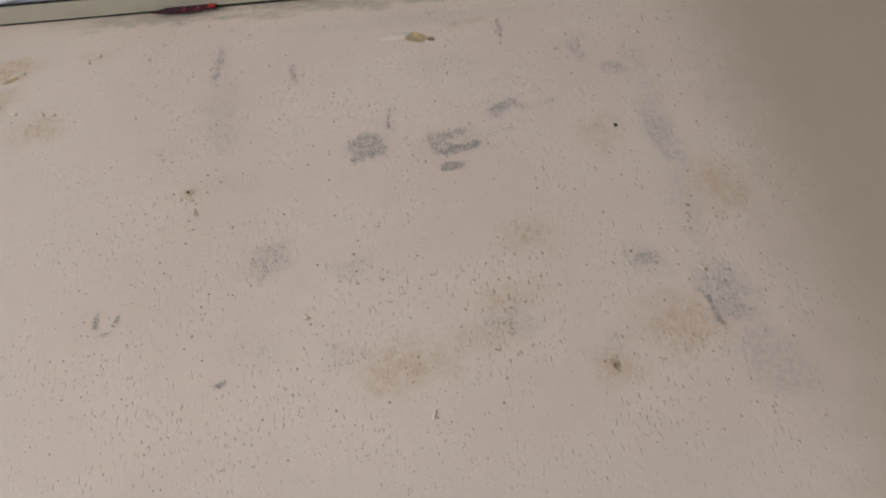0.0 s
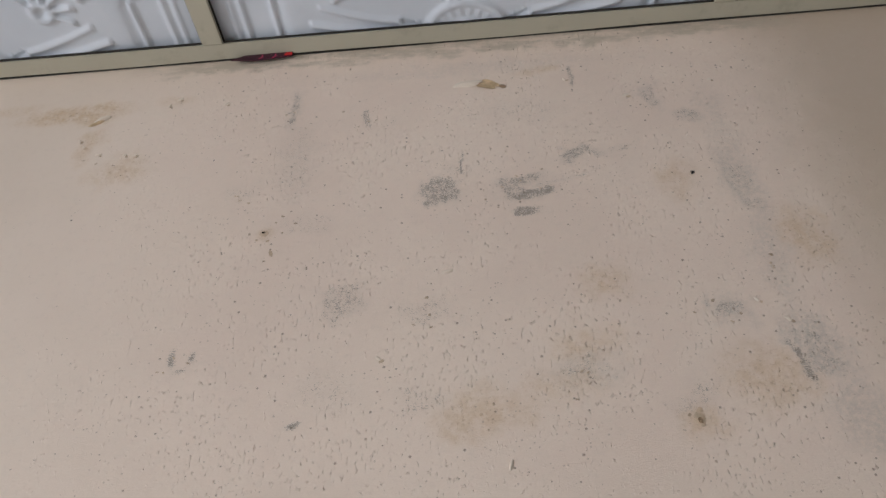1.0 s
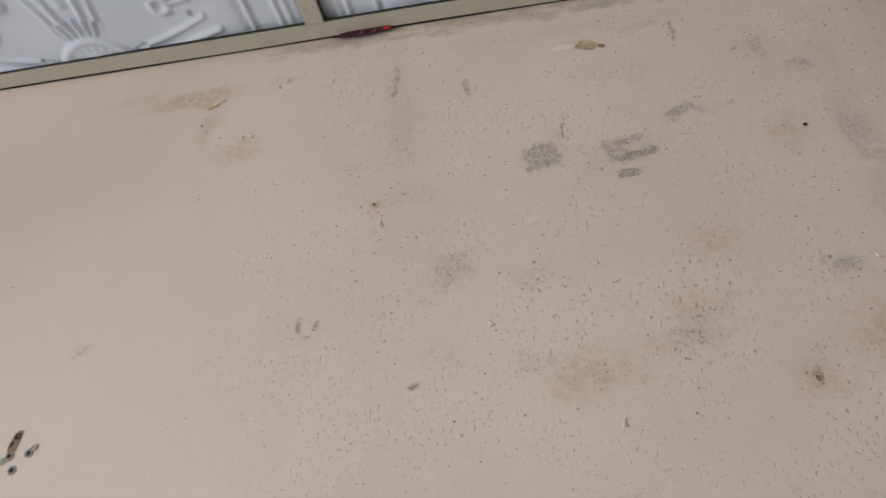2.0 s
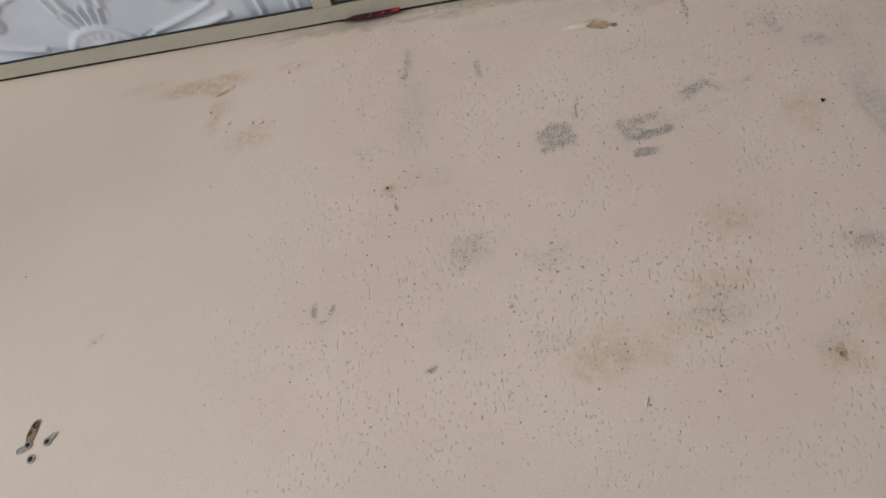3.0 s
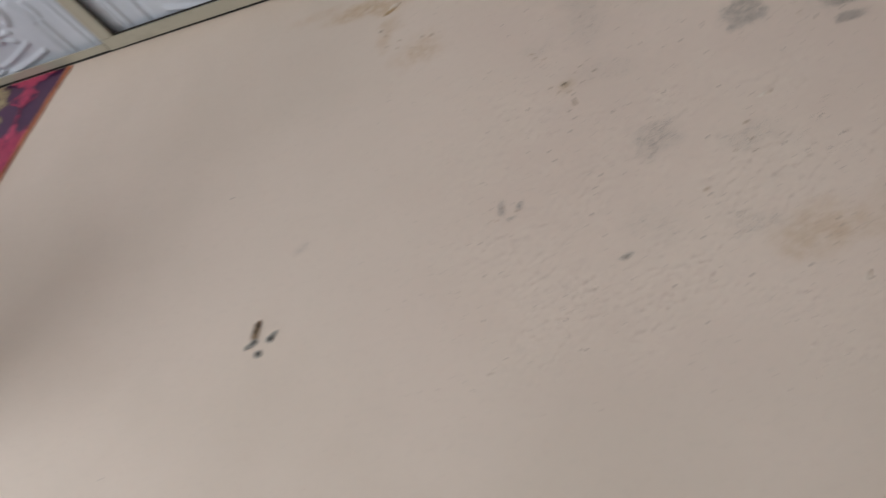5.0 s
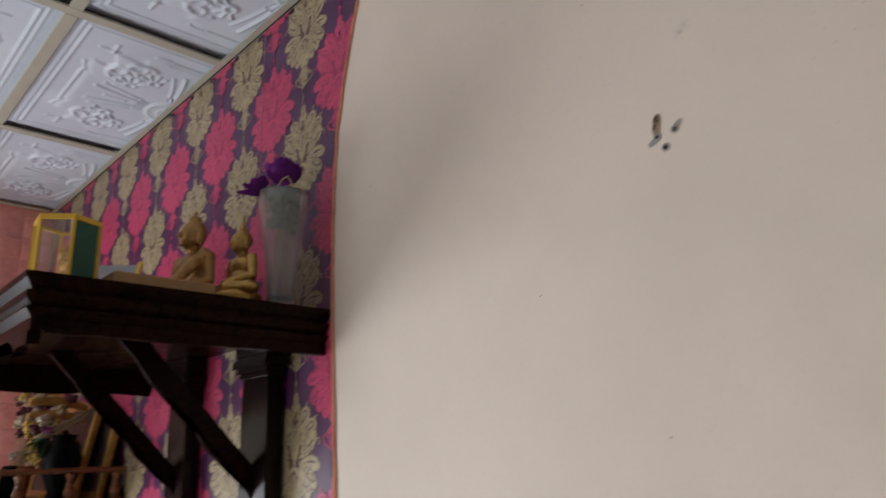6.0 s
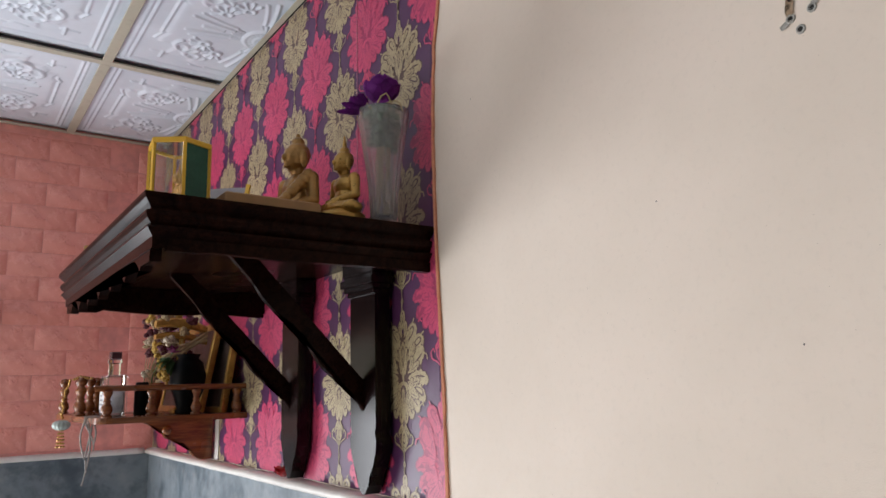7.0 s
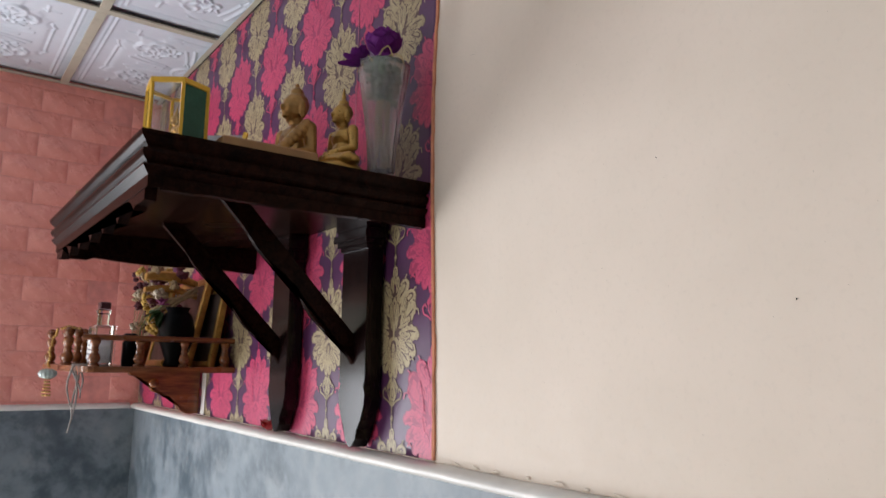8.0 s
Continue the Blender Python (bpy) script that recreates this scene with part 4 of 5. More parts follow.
# ---- glass display case ----
def display_case(cx, cy, z0, side, tall):
    case = thing("display_case", "small hexagonal glass case edged in yellow with a green back", "display case", place=(cx, cy, z0))
    ring = [(side * math.cos(radians(60 * k - 6)), side * math.sin(radians(60 * k - 6))) for k in range(6)]
    part("base", slab(bmesh.new(), [(u * 1.04, v * 1.04) for u, v in ring], "z", 0.0, 0.006), M_YELLOW, case)
    part("lid", slab(bmesh.new(), [(u * 0.985, v * 0.985) for u, v in ring], "z", tall - 0.0045, tall - 0.0015), M_GLASS, case, "clear glass lid")
    for k in range(6):
        (ax, ay), (bx, by) = ring[k], ring[(k + 1) % 6]
        part("edge_strip", slab(bmesh.new(), [(ax * s + d * ay, ay * s - d * ax) for s, d in ((1.04, -0.05), (1.04, 0.05), (0.95, 0.05), (0.95, -0.05))], "z", 0.006, tall - 0.006), M_YELLOW, case)
        rim = slab(bmesh.new(), [(ax * 1.05, ay * 1.05), (bx * 1.05, by * 1.05), (bx * 0.95, by * 0.95), (ax * 0.95, ay * 0.95)], "z", tall - 0.006, tall + 0.0005)
        part("rim_strip", rim, M_YELLOW, case)
        back = k in (0, 1)
        a, b = (0.985, 0.955) if back else (0.985, 0.965)
        ins = 0.06
        pane = [(ax + (bx - ax) * ins, ay + (by - ay) * ins), (bx + (ax - bx) * ins, by + (ay - by) * ins)]
        outline = [(pane[0][0] * a, pane[0][1] * a), (pane[1][0] * a, pane[1][1] * a), (pane[1][0] * b, pane[1][1] * b), (pane[0][0] * b, pane[0][1] * b)]
        ob = part("back_panel" if back else "pane", slab(bmesh.new(), outline, "z", 0.0062, tall - 0.0062), (M_GREEN if k == 0 else M_WHITE) if back else M_GLASS, case,
                  ("dark green back panel", "pale card back panel")[k] if back else "")
        if not back:
            ob.visible_shadow = False
    return case


# ---- vase with an artificial flower ----
def petal_patch(bm, centre, yaw, tilt, length, width, curl, lift=0.0):
    """A thin curved petal that grows out of a centre."""
    turn = Euler((0, 0, radians(yaw))).to_matrix()
    rows = []
    nu, nv = 6, 6
    for j in range(nv + 1):
        t = j / nv
        w = width * (math.sin(math.pi * min(0.96, 0.12 + 0.88 * t) ** 0.8) ** 0.7)
        a = radians(tilt) + curl * t
        row = []
        for i in range(nu + 1):
            s = 2 * i / nu - 1
            out = length * t * math.cos(a) + 0.0
            up = length * t * math.sin(a) + 0.25 * w * s * s + 0.06 * length * noise.noise((s * 2 + yaw, t * 3, tilt))
            p = turn @ Vector((out, w * 0.5 * s, up + lift))
            row.append(bm.verts.new((centre[0] + p.x, centre[1] + p.y, centre[2] + p.z)))
        rows.append(row)
    made = []
    for a, b in zip(rows, rows[1:]):
        for i in range(nu):
            made.append(bm.faces.new((a[i], a[i + 1], b[i + 1], b[i])))
    bmesh.ops.solidify(bm, geom=made, thickness=0.0006)
    return bm


def vase_with_flower(cx, cy, z0):
    vase = thing("flower_vase", "cloudy fluted glass vase filled with moss and a purple cloth flower", "vase", place=(cx, cy, z0))

    def walls(profile, flutes):
        bm = bmesh.new()
        rings = []
        for r, h in profile:
            rings.append([bm.verts.new(((r + flutes * r * math.cos(16 * a)) * math.cos(a), (r + flutes * r * math.cos(16 * a)) * math.sin(a), h))
                          for a in (2 * math.pi * k / 96 for k in range(96))])
        for p, q in zip(rings, rings[1:]):
            for k in range(96):
                bm.faces.new((p[k], p[(k + 1) % 96], q[(k + 1) % 96], q[k]))
        bm.faces.new(rings[0])
        bm.faces.new(rings[-1])
        return bm

    outer = [(0.0205, 0.0), (0.0215, 0.004), (0.0200, 0.02), (0.0225, 0.06), (0.0275, 0.10), (0.0335, 0.14), (0.0375, 0.168), (0.0395, 0.180),
             (0.0375, 0.180), (0.0352, 0.168), (0.0312, 0.14), (0.0250, 0.10), (0.0198, 0.06), (0.0172, 0.02), (0.014, 0.012)]
    part("body", walls(outer, 0.028), M_VASE, vase, smooth=True).visible_shadow = False
    bm = bmesh.new()
    for k in range(64):
        a, r, h = random.uniform(0, 6.283), 0.029 * math.sqrt(random.random()), random.uniform(0.122, 0.173)
        r *= 0.72 + 0.28 * (h - 0.128) / 0.043
        blob(bm, (r * math.cos(a), r * math.sin(a), h), (random.uniform(0.006, 0.010),) * 3, detail=1)
    part("moss", bm, M_MOSS, vase, "grey-green moss under the flower")
    for k in range(16):
        bm = bmesh.new()
        a = random.uniform(0, 6.283)
        tube(bm, [(0.012 * math.cos(a + s) * (1 - 0.3 * s), 0.012 * math.sin(a + s) * (1 - 0.3 * s), 0.016 + 0.11 * s) for s in (0, 0.25, 0.5, 0.75, 1.0)], 0.0011, 4)
        part("stem", bm, M_STRAW, vase)
    bm = bmesh.new()
    for k in range(14):
        a = random.uniform(0, 6.283)
        rise = random.uniform(0.012, 0.03)
        tube(bm, [((0.02 + 0.02 * s + 0.006 * math.sin(7 * s + k)) * math.cos(a + 0.9 * s), (0.02 + 0.02 * s) * math.sin(a + 0.9 * s), 0.174 + rise * math.sin(2.6 * s) - 0.012 * s)
                  for s in (0, 0.2, 0.4, 0.6, 0.8, 1.0)], 0.0016, 5, 0.6)
    part("curled_straw", bm, M_STRAW, vase, "curled cream strips round the rim")
    bm = bmesh.new()
    c = (0.004, -0.004, 0.190)
    blob(bm, (c[0], c[1], c[2] + 0.012), (0.013, 0.013, 0.016))
    blossom = part("blossom", bm, M_PETAL, vase, "deep purple cloth rose", smooth=True)
    for many, turn, start, tilt, length, width, curl, lift in ((7, 51, 10, 20, 0.043, 0.044, 0.5, 0.0), (6, 60, 35, 46, 0.042, 0.038, 0.45, 0.004), (5, 72, 0, 70, 0.040, 0.028, 0.3, 0.006)):
        for k in range(many):
            part("petal", petal_patch(bmesh.new(), c, turn * k + start, tilt, length, width, curl, lift), M_PETAL, blossom, smooth=True)
    bm = bmesh.new()
    for k in range(4):
        petal_patch(bm, (-0.012, -0.034, 0.174), 250 + 30 * k, -8 + 14 * k, 0.034, 0.024, 0.2)
    part("bud", bm, M_PETAL, vase, "small purple cloth bud", smooth=True)
    return vase


# ---- the small railed shelf and what stands on it ----
BX0, BX1, BY, BZ = -2.16, -1.556, -0.312, 1.6805


def turned_post(tall, r):
    return [(r * 0.9, 0.0), (r * 0.95, 0.004), (r * 0.55, 0.007), (r * 0.75, tall * 0.14), (r, tall * 0.28), (r * 0.85, tall * 0.42), (r * 0.5, tall * 0.55),
            (r * 0.75, tall * 0.60), (r * 0.5, tall * 0.66), (r * 0.62, tall * 0.8), (r * 0.85, tall * 0.9), (r * 0.8, tall)]


def railed_shelf():
    shelf = thing("railed_shelf", "small brown varnished shelf with turned balusters and a rail", "shelf")
    r = 0.03
    line = [(BX0, -0.001), (BX0, BY + r)] + [(BX0 + r - r * math.cos(a), BY + r - r * math.sin(a)) for a in (0.4, 0.8, 1.2)] + [(BX0 + r, BY), (BX1 - r, BY)]
    line += [(BX1 - r + r * math.sin(a), BY + r - r * math.cos(a)) for a in (0.4, 0.8, 1.2)] + [(BX1, BY + r), (BX1, -0.001)]
    part("board", slab(bmesh.new(), line, "z", BZ - 0.0125, BZ), M_BROWN, shelf)
    part("rail", tube(bmesh.new(), [(BX1 - 0.012, -0.0015, 1.7395), (BX1 - 0.012, BY + 0.012, 1.7395), (BX1 - 0.016, BY - 0.004, 1.7395)], 0.0062, 10), M_BROWN, shelf)
    first = part("baluster", lathe(bmesh.new(), turned_post(1.7345 - BZ, 0.0118), turns=14), M_BROWN, shelf, smooth=True)
    spots = [(BX1 - 0.012, y) for y in (-0.022, -0.112, -0.205, -0.292)]
    first.location = (*spots[0], BZ)
    for x, y in spots[1:]:
        ob = new("baluster", first.data)
        ob.parent, ob.location = shelf, (x, y, BZ)
    tall = part("finial_post", lathe(bmesh.new(), turned_post(0.062, 0.0135)[:-1] + [(0.010, 0.064), (0.006, 0.068), (0.0112, 0.074), (0.0125, 0.081), (0.009, 0.089), (0.002, 0.092)], turns=14),
                M_BROWN, shelf, "turned post with a ball finial", smooth=True)
    posts = [(-2.13, -0.296), (-2.07, -0.268), (-2.12, -0.228), (-1.86, -0.2965), (-1.95, -0.262), (-2.02, -0.236)]
    tall.location = (*posts[0], BZ)
    for x, y in posts[1:]:
        ob = new("finial_post", tall.data)
        ob.parent, ob.location = shelf, (x, y, BZ)
    plate = [(-0.0065, BZ - 0.0127), (-0.175, BZ - 0.0127), (-0.172, BZ - 0.021), (-0.150, BZ - 0.028), (-0.128, BZ - 0.042), (-0.118, BZ - 0.060), (-0.100, BZ - 0.068),
             (-0.078, BZ - 0.072), (-0.062, BZ - 0.088), (-0.050, BZ - 0.106), (-0.036, BZ - 0.114), (-0.0265, BZ - 0.116), (-0.0065, BZ - 0.1135)]
    for x in (-1.79,):
        arm = part("bracket", slab(bmesh.new(), plate, "x", x - 0.009, x + 0.009), M_BROWN, shelf)
        part("knob", lathe(bmesh.new(), [(0.006, 0.0), (0.011, 0.004), (0.011, 0.010), (0.005, 0.014)], (x + 0.009, -0.118, BZ - 0.040), 14, "x"), M_BROWN, arm, smooth=True)
    part("back_rail", a_box(BX0, BX1 - 0.03, -0.012, -0.0066, BZ, BZ + 0.030, 0.001, 1), M_BROWN, shelf)
    return shelf


def clear_bottle(cx, cy):
    b = thing("perfume_bottle", "square clear glass bottle with a dark stopper and grey label", "bottle", place=(cx, cy, BZ))
    bm = bmesh.new()
    box(bm, -0.028, 0.028, -0.018, 0.018, 0.0, 0.082, 0.004)
    part("body", bm, M_GLASS, b, smooth=False).visible_shadow = False
    part("neck", lathe(bmesh.new(), [(0.010, 0.0822), (0.010, 0.106), (0.012, 0.107), (0.012, 0.114), (0.009, 0.115)], turns=16), M_GLASS, b).visible_shadow = False
    part("stopper", a_box(-0.010, 0.010, -0.009, 0.009, 0.1152, 0.130, 0.0015, 1), plain("dark_plum_stopper", (0.06, 0.015, 0.02), 0.3), b)
    part("liquid", a_box(-0.023, 0.023, -0.0135, 0.0135, 0.005, 0.058, 0.003, 1), plain("pale_cloudy_liquid", (0.42, 0.42, 0.44), 0.3, vary=0.35, scale=60), b, "cloudy pale liquid")
    label = part("label", a_box(-0.019, 0.019, -0.0188, -0.0183, 0.014, 0.060), M_WHITE, b, "pale label with unreadable print")
    for k in range(3):
        part("print_bar", a_box(-0.012, 0.012 - 0.004 * k, -0.01935, -0.0189, 0.022 + 0.009 * k, 0.025 + 0.009 * k), M_LABEL, label)
    return b


def leaning_picture(name, x0, x1, y0, y1, tall, width, material):
    """A framed picture that stands on the small shelf and leans on the wall."""
    pic = thing(name, "gilt-framed dark picture leaning against the papered wall", "picture", group="leaning pictures", place=(0, y0, BZ))
    pic.rotation_euler = (-math.atan2(y1 - y0, tall), 0, 0)
    t = 0.016
    part("side", a_box(x0, x0 + width, 0, t, 0, tall, 0.002, 1), material, pic)
    part("side", a_box(x1 - width, x1, 0, t, 0, tall, 0.002, 1), material, pic)
    part("side", a_box(x0 + width, x1 - width, 0, t, 0, width, 0.002, 1), material, pic)
    part("side", a_box(x0 + width, x1 - width, 0, t, tall - width, tall, 0.002, 1), material, pic)
    part("picture_board", a_box(x0 + width, x1 - width, 0.005, 0.011, width, tall - width), plain("dark_print", (0.05, 0.035, 0.03), 0.35, vary=0.6, scale=25), pic)
    return pic


def dried_bouquet(cx, cy):
    b = thing("dried_bouquet", "orange clay pot of dried cream, yellow and dark red flowers", "bouquet", place=(cx, cy, BZ))
    part("pot", lathe(bmesh.new(), [(0.017, 0), (0.02, 0.006), (0.026, 0.035), (0.029, 0.06), (0.032, 0.064), (0.032, 0.072), (0.026, 0.072), (0.022, 0.05), (0.015, 0.012)], turns=20), M_CLAY, b, smooth=True)
    for k in range(22):
        bm = bmesh.new()
        a, s = random.uniform(0, 6.283), random.uniform(0.3, 1.0)
        tube(bm, [(0.008 * math.cos(a), 0.008 * math.sin(a), 0.014), (0.018 * s * math.cos(a), 0.018 * s * math.sin(a), 0.085), (0.045 + 0.085 * s * math.cos(a), 0.024 + 0.046 * s * math.sin(a), 0.15 + 0.04 * random.random())], 0.0009, 4)
        part("stem", bm, M_STRAW, b)
    for mat, many, name, words in ((M_CREAM, 9, "cream_head", "cream dried flower head"), (M_STRAW, 14, "straw_head", "straw coloured seed head"),
                                   (plain("ochre_dried_head", (0.48, 0.30, 0.06), 0.8), 24, "yellow_head", "yellow dried flower head"),
                                   (plain("maroon_dried_head", (0.08, 0.010, 0.02), 0.8), 30, "maroon_head", "dark red dried flower head")):
        for k in range(many):
            bm = bmesh.new()
            a, s, h = random.uniform(0, 6.283), math.sqrt(random.random()), random.uniform(0.085, 0.228)
            r = random.uniform(0.011, 0.019)
            c = (0.045 + (0.04 + 0.38 * h) * s * math.cos(a), 0.024 + 0.05 * s * math.sin(a), h)
            for q in range(9):
                d = Vector((random.gauss(0, 1), random.gauss(0, 1), random.gauss(0, 1))).normalized() * r * 0.6
                blob(bm, (c[0] + d.x, c[1] + d.y, c[2] + d.z), (r * random.uniform(0.3, 0.55), r * random.uniform(0.3, 0.55), r * random.uniform(0.3, 0.55)), detail=1)
            part(name, bm, mat, b, words)
    bm = bmesh.new()
    for k in range(12):
        petal_patch(bm, (0.235, -0.012, 0.134), 30 * k, random.uniform(-10, 60), 0.019, 0.009, 0.2)
    part("mauve_head", bm, M_MAUVE, b, "mauve cloth flower head")
    bm = bmesh.new()
    for k in range(5):
        leaf = bmesh.new()
        petal_patch(leaf, (0.205, -0.008, 0.118), 210 + 40 * k, 20 - 22 * k, 0.034, 0.017, -0.3)
        part("leaf", leaf, M_LEAF, b, "green cloth leaf")
    tube(bm, [(0.01, -0.005, 0.04), (0.05, -0.008, 0.092), (0.13, -0.01, 0.122), (0.205, -0.01, 0.127), (0.235, -0.012, 0.134)], 0.0012, 5)
    part("flower_stem", bm, M_LEAF, b, "thin green stem")
    return b


def gilt_stand(cx, cy):
    """A gilt wooden stand: a block foot, a post, two thick curved arms and a woven tail below them."""
    g = thing("gilt_stand", "gilt wooden stand with thick curved arms behind the flowers", "stand", place=(cx, cy, BZ))
    part("foot", a_box(-0.022, 0.022, -0.018, 0.018, 0.0, 0.014, 0.003), M_GILT, g)
    part("post", lathe(bmesh.new(), [(0.009, 0.0142), (0.006, 0.03), (0.008, 0.09), (0.006, 0.15), (0.010, 0.188)], turns=14), M_GILT, g, smooth=True)
    for name, low, words in (("upper_arm", 0.206, "thick yellow gilt upper arm"), ("lower_arm", 0.176, "narrow gilt lower arm")):
        bm = bmesh.new()
        half = 0.0105 if name == "upper_arm" else 0.0075
        rows = []
        for k in range(13):
            t = k / 12
            y, z = -0.062 + 0.118 * t, low - 0.012 * t + 0.010 * math.sin(3.1 * t)
            w = half * (0.75 + 0.35 * math.sin(math.pi * t))
            rows.append([bm.verts.new((u * 0.011, y, z + v * w)) for u, v in ((1, -0.6), (1, 0.6), (0.6, 1), (-0.6, 1), (-1, 0.6), (-1, -0.6), (-0.6, -1), (0.6, -1))])
        for a, b in zip(rows, rows[1:]):
            for q in range(8):
                bm.faces.new((a[q], a[(q + 1) % 8], b[(q + 1) % 8], b[q]))
        bm.faces.new(rows[0])
        bm.faces.new(rows[-1])
        part(name, bm, M_GILT, g, words)
    for k in range(3):
        part("woven_tail", tube(bmesh.new(), [(0.014, -0.045 + 0.02 * q, 0.118 + 0.006 * k + 0.011 * q + 0.004 * math.sin(2.2 * q + 2 * k)) for q in range(6)], 0.005, 7, 0.8), M_STRAW, g, smooth=True)
    return g


def bead_garland(x, y):
    g = thing("bead_garland", "gold bead garland with a pale jade bead and tassel", "garland", place=(x, y, 0))
    path = [(0.030, 0.040, 1.766), (0.018, 0.014, 1.7705), (0.008, -0.004, 1.763), (0.003, -0.012, 1.74), (0.0, -0.015, 1.71), (-0.002, -0.016, 1.672)]
    bm = bmesh.new()
    for a, b in zip(path, path[1:]):
        n = max(3, int((Vector(a) - Vector(b)).length / 0.0045))
        for k in range(n):
            p = Vector(a).lerp(Vector(b), k / n)
            blob(bm, (p.x + random.uniform(-1, 1) * 0.002, p.y + random.uniform(-1, 1) * 0.002, p.z), (0.0036,) * 3, detail=1)
    part("bead_string", bm, M_GILT, g, smooth=True)
    bm = bmesh.new()
    rings = []
    for j in range(9):
        th = math.pi * (j + 0.001) / 8.002
        rings.append([bm.verts.new((0.019 * math.sin(th) * (1 + 0.07 * math.cos(12 * a)) * math.cos(a) - 0.002, 0.019 * math.sin(th) * (1 + 0.07 * math.cos(12 * a)) * math.sin(a) - 0.016,
                                    1.660 + 0.0125 * math.cos(th))) for a in (2 * math.pi * k / 48 for k in range(48))])
    for p, q in zip(rings, rings[1:]):
        for k in range(48):
            bm.faces.new((p[k], p[(k + 1) % 48], q[(k + 1) % 48], q[k]))
    part("jade_bead", bm, M_BEAD, g, "pale ribbed jade bead", smooth=True)
    bm = bmesh.new()
    for k in range(26):
        a, r = random.uniform(0, 6.283), 0.010 * math.sqrt(random.random())
        z = 1.648
        while z > 1.606 + 0.006 * random.random():
            blob(bm, (-0.002 + r * math.cos(a) * (0.6 + (1.648 - z) * 14), -0.016 + r * math.sin(a) * (0.6 + (1.648 - z) * 14), z), (0.0024,) * 3, detail=1)
            z -= 0.0075
    part("tassel", bm, M_GILT, g, "gold bead tassel")
    return g


def grey_strings(x, y):
    bm = bmesh.new()
    for k, (dy, end) in enumerate(((0.0, 1.545), (0.012, 1.572), (-0.006, 1.60), (0.006, 1.615), (0.018, 1.628))):
        pts = []
        for s in range(11):
            t = s / 10
            pts.append((x + 0.003 * k + 0.006 * math.sin(5 * t + k), y - 0.0045 + dy * t + 0.008 * math.sin(3.3 * t + 1.7 * k) - 0.003, 1.6825 * (1 - t) + end * t))
        tube(bm, [(x + 0.016, y + 0.022, 1.6825), (x + 0.008, y + 0.006, 1.6835)] + pts, 0.0025, 6, 0.6)
    ob = part("string_tie", bm, M_STRING, smooth=True)
    return tagged(ob, "knotted grey cotton strings hanging over the board edge", "string")


# ---- marks and repairs on the painted wall ----
def flake(x, z, wide, high, curl, tilt, material=None):
    """A blister of loose paint: a low ragged dome, steeper along one side."""
    bm = bmesh.new()
    c, s = math.cos(radians(tilt)), math.sin(radians(tilt))
    rings = []
    for j, (r, h) in enumerate(((1.0, 0.0002), (0.82, 0.55), (0.5, 0.95), (0.2, 1.0))):
        ring = []
        for k in range(14):
            a = 2 * math.pi * k / 14
            w = r * (1 + 0.35 * noise.noise((math.cos(a) * 1.7 + x * 90, math.sin(a) * 1.7, z * 70)))
            u, v = 0.5 * wide * w * math.cos(a) + (0.12 * wide if j else 0), 0.5 * high * w * math.sin(a) + (0.1 * high if j else 0)
            up = 0.0003 + 0.5 * curl * h if j else 0.0001
            ring.append(bm.verts.new((x + u * c - v * s, -up, z + u * s + v * c)))
        rings.append(ring)
    for p, q in zip(rings, rings[1:]):
        for k in range(14):
            bm.faces.new((p[k], p[(k + 1) % 14], q[(k + 1) % 14], q[k]))
    bm.faces.new(rings[-1])
    return part("paint_flake", bm, material or M_FLAKE, wall_north)


def scar(x, z, rx, rz, material, name="bare_patch", tilt=0.0, lift=0.0012):
    """A ragged, slightly dished spot where the paint has gone."""
    bm = bmesh.new()
    c, s = math.cos(radians(tilt)), math.sin(radians(tilt))
    mid = bm.verts.new((x, -0.0005, z))
    ring, rim = [], []
    for k in range(18):
        a = 2 * math.pi * k / 18
        w = 1 + 0.42 * noise.noise((math.cos(a) * 2 + x * 70, math.sin(a) * 2, z * 60))
        u, v = rx * w * math.cos(a), rz * w * math.sin(a)
        ring.append(bm.verts.new((x + 0.8 * (u * c - v * s), -0.0006, z + 0.8 * (u * s + v * c))))
        rim.append(bm.verts.new((x + u * c - v * s, -lift, z + u * s + v * c)))
    for k in range(18):
        bm.faces.new((mid, ring[k], ring[(k + 1) % 18]))
        bm.faces.new((ring[k], rim[k], rim[(k + 1) % 18], ring[(k + 1) % 18]))
    return part(name, bm, material, wall_north)


def wall_plug(x, z, tilt):
    plug = thing("wall_plug", "grey plastic wall plug in a chipped hole", "wall plug", group="wall plugs", place=(x, 0, z))
    plug.rotation_euler = (0, radians(tilt), 0)
    part("collar", lathe(bmesh.new(), [(0.0043, 0.0), (0.0043, -0.0007), (0.0037, -0.0011), (0.0025, -0.0011), (0.0023, -0.0003)], turns=18, axis="y", cap=False), M_GREY, plug, smooth=True)
    part("bore", lathe(bmesh.new(), [(0.0025, -0.0003), (0.0024, -0.0009)], turns=14, axis="y"), M_HOLE, plug, "dark disc for the shade in the screw hole")
    return plug


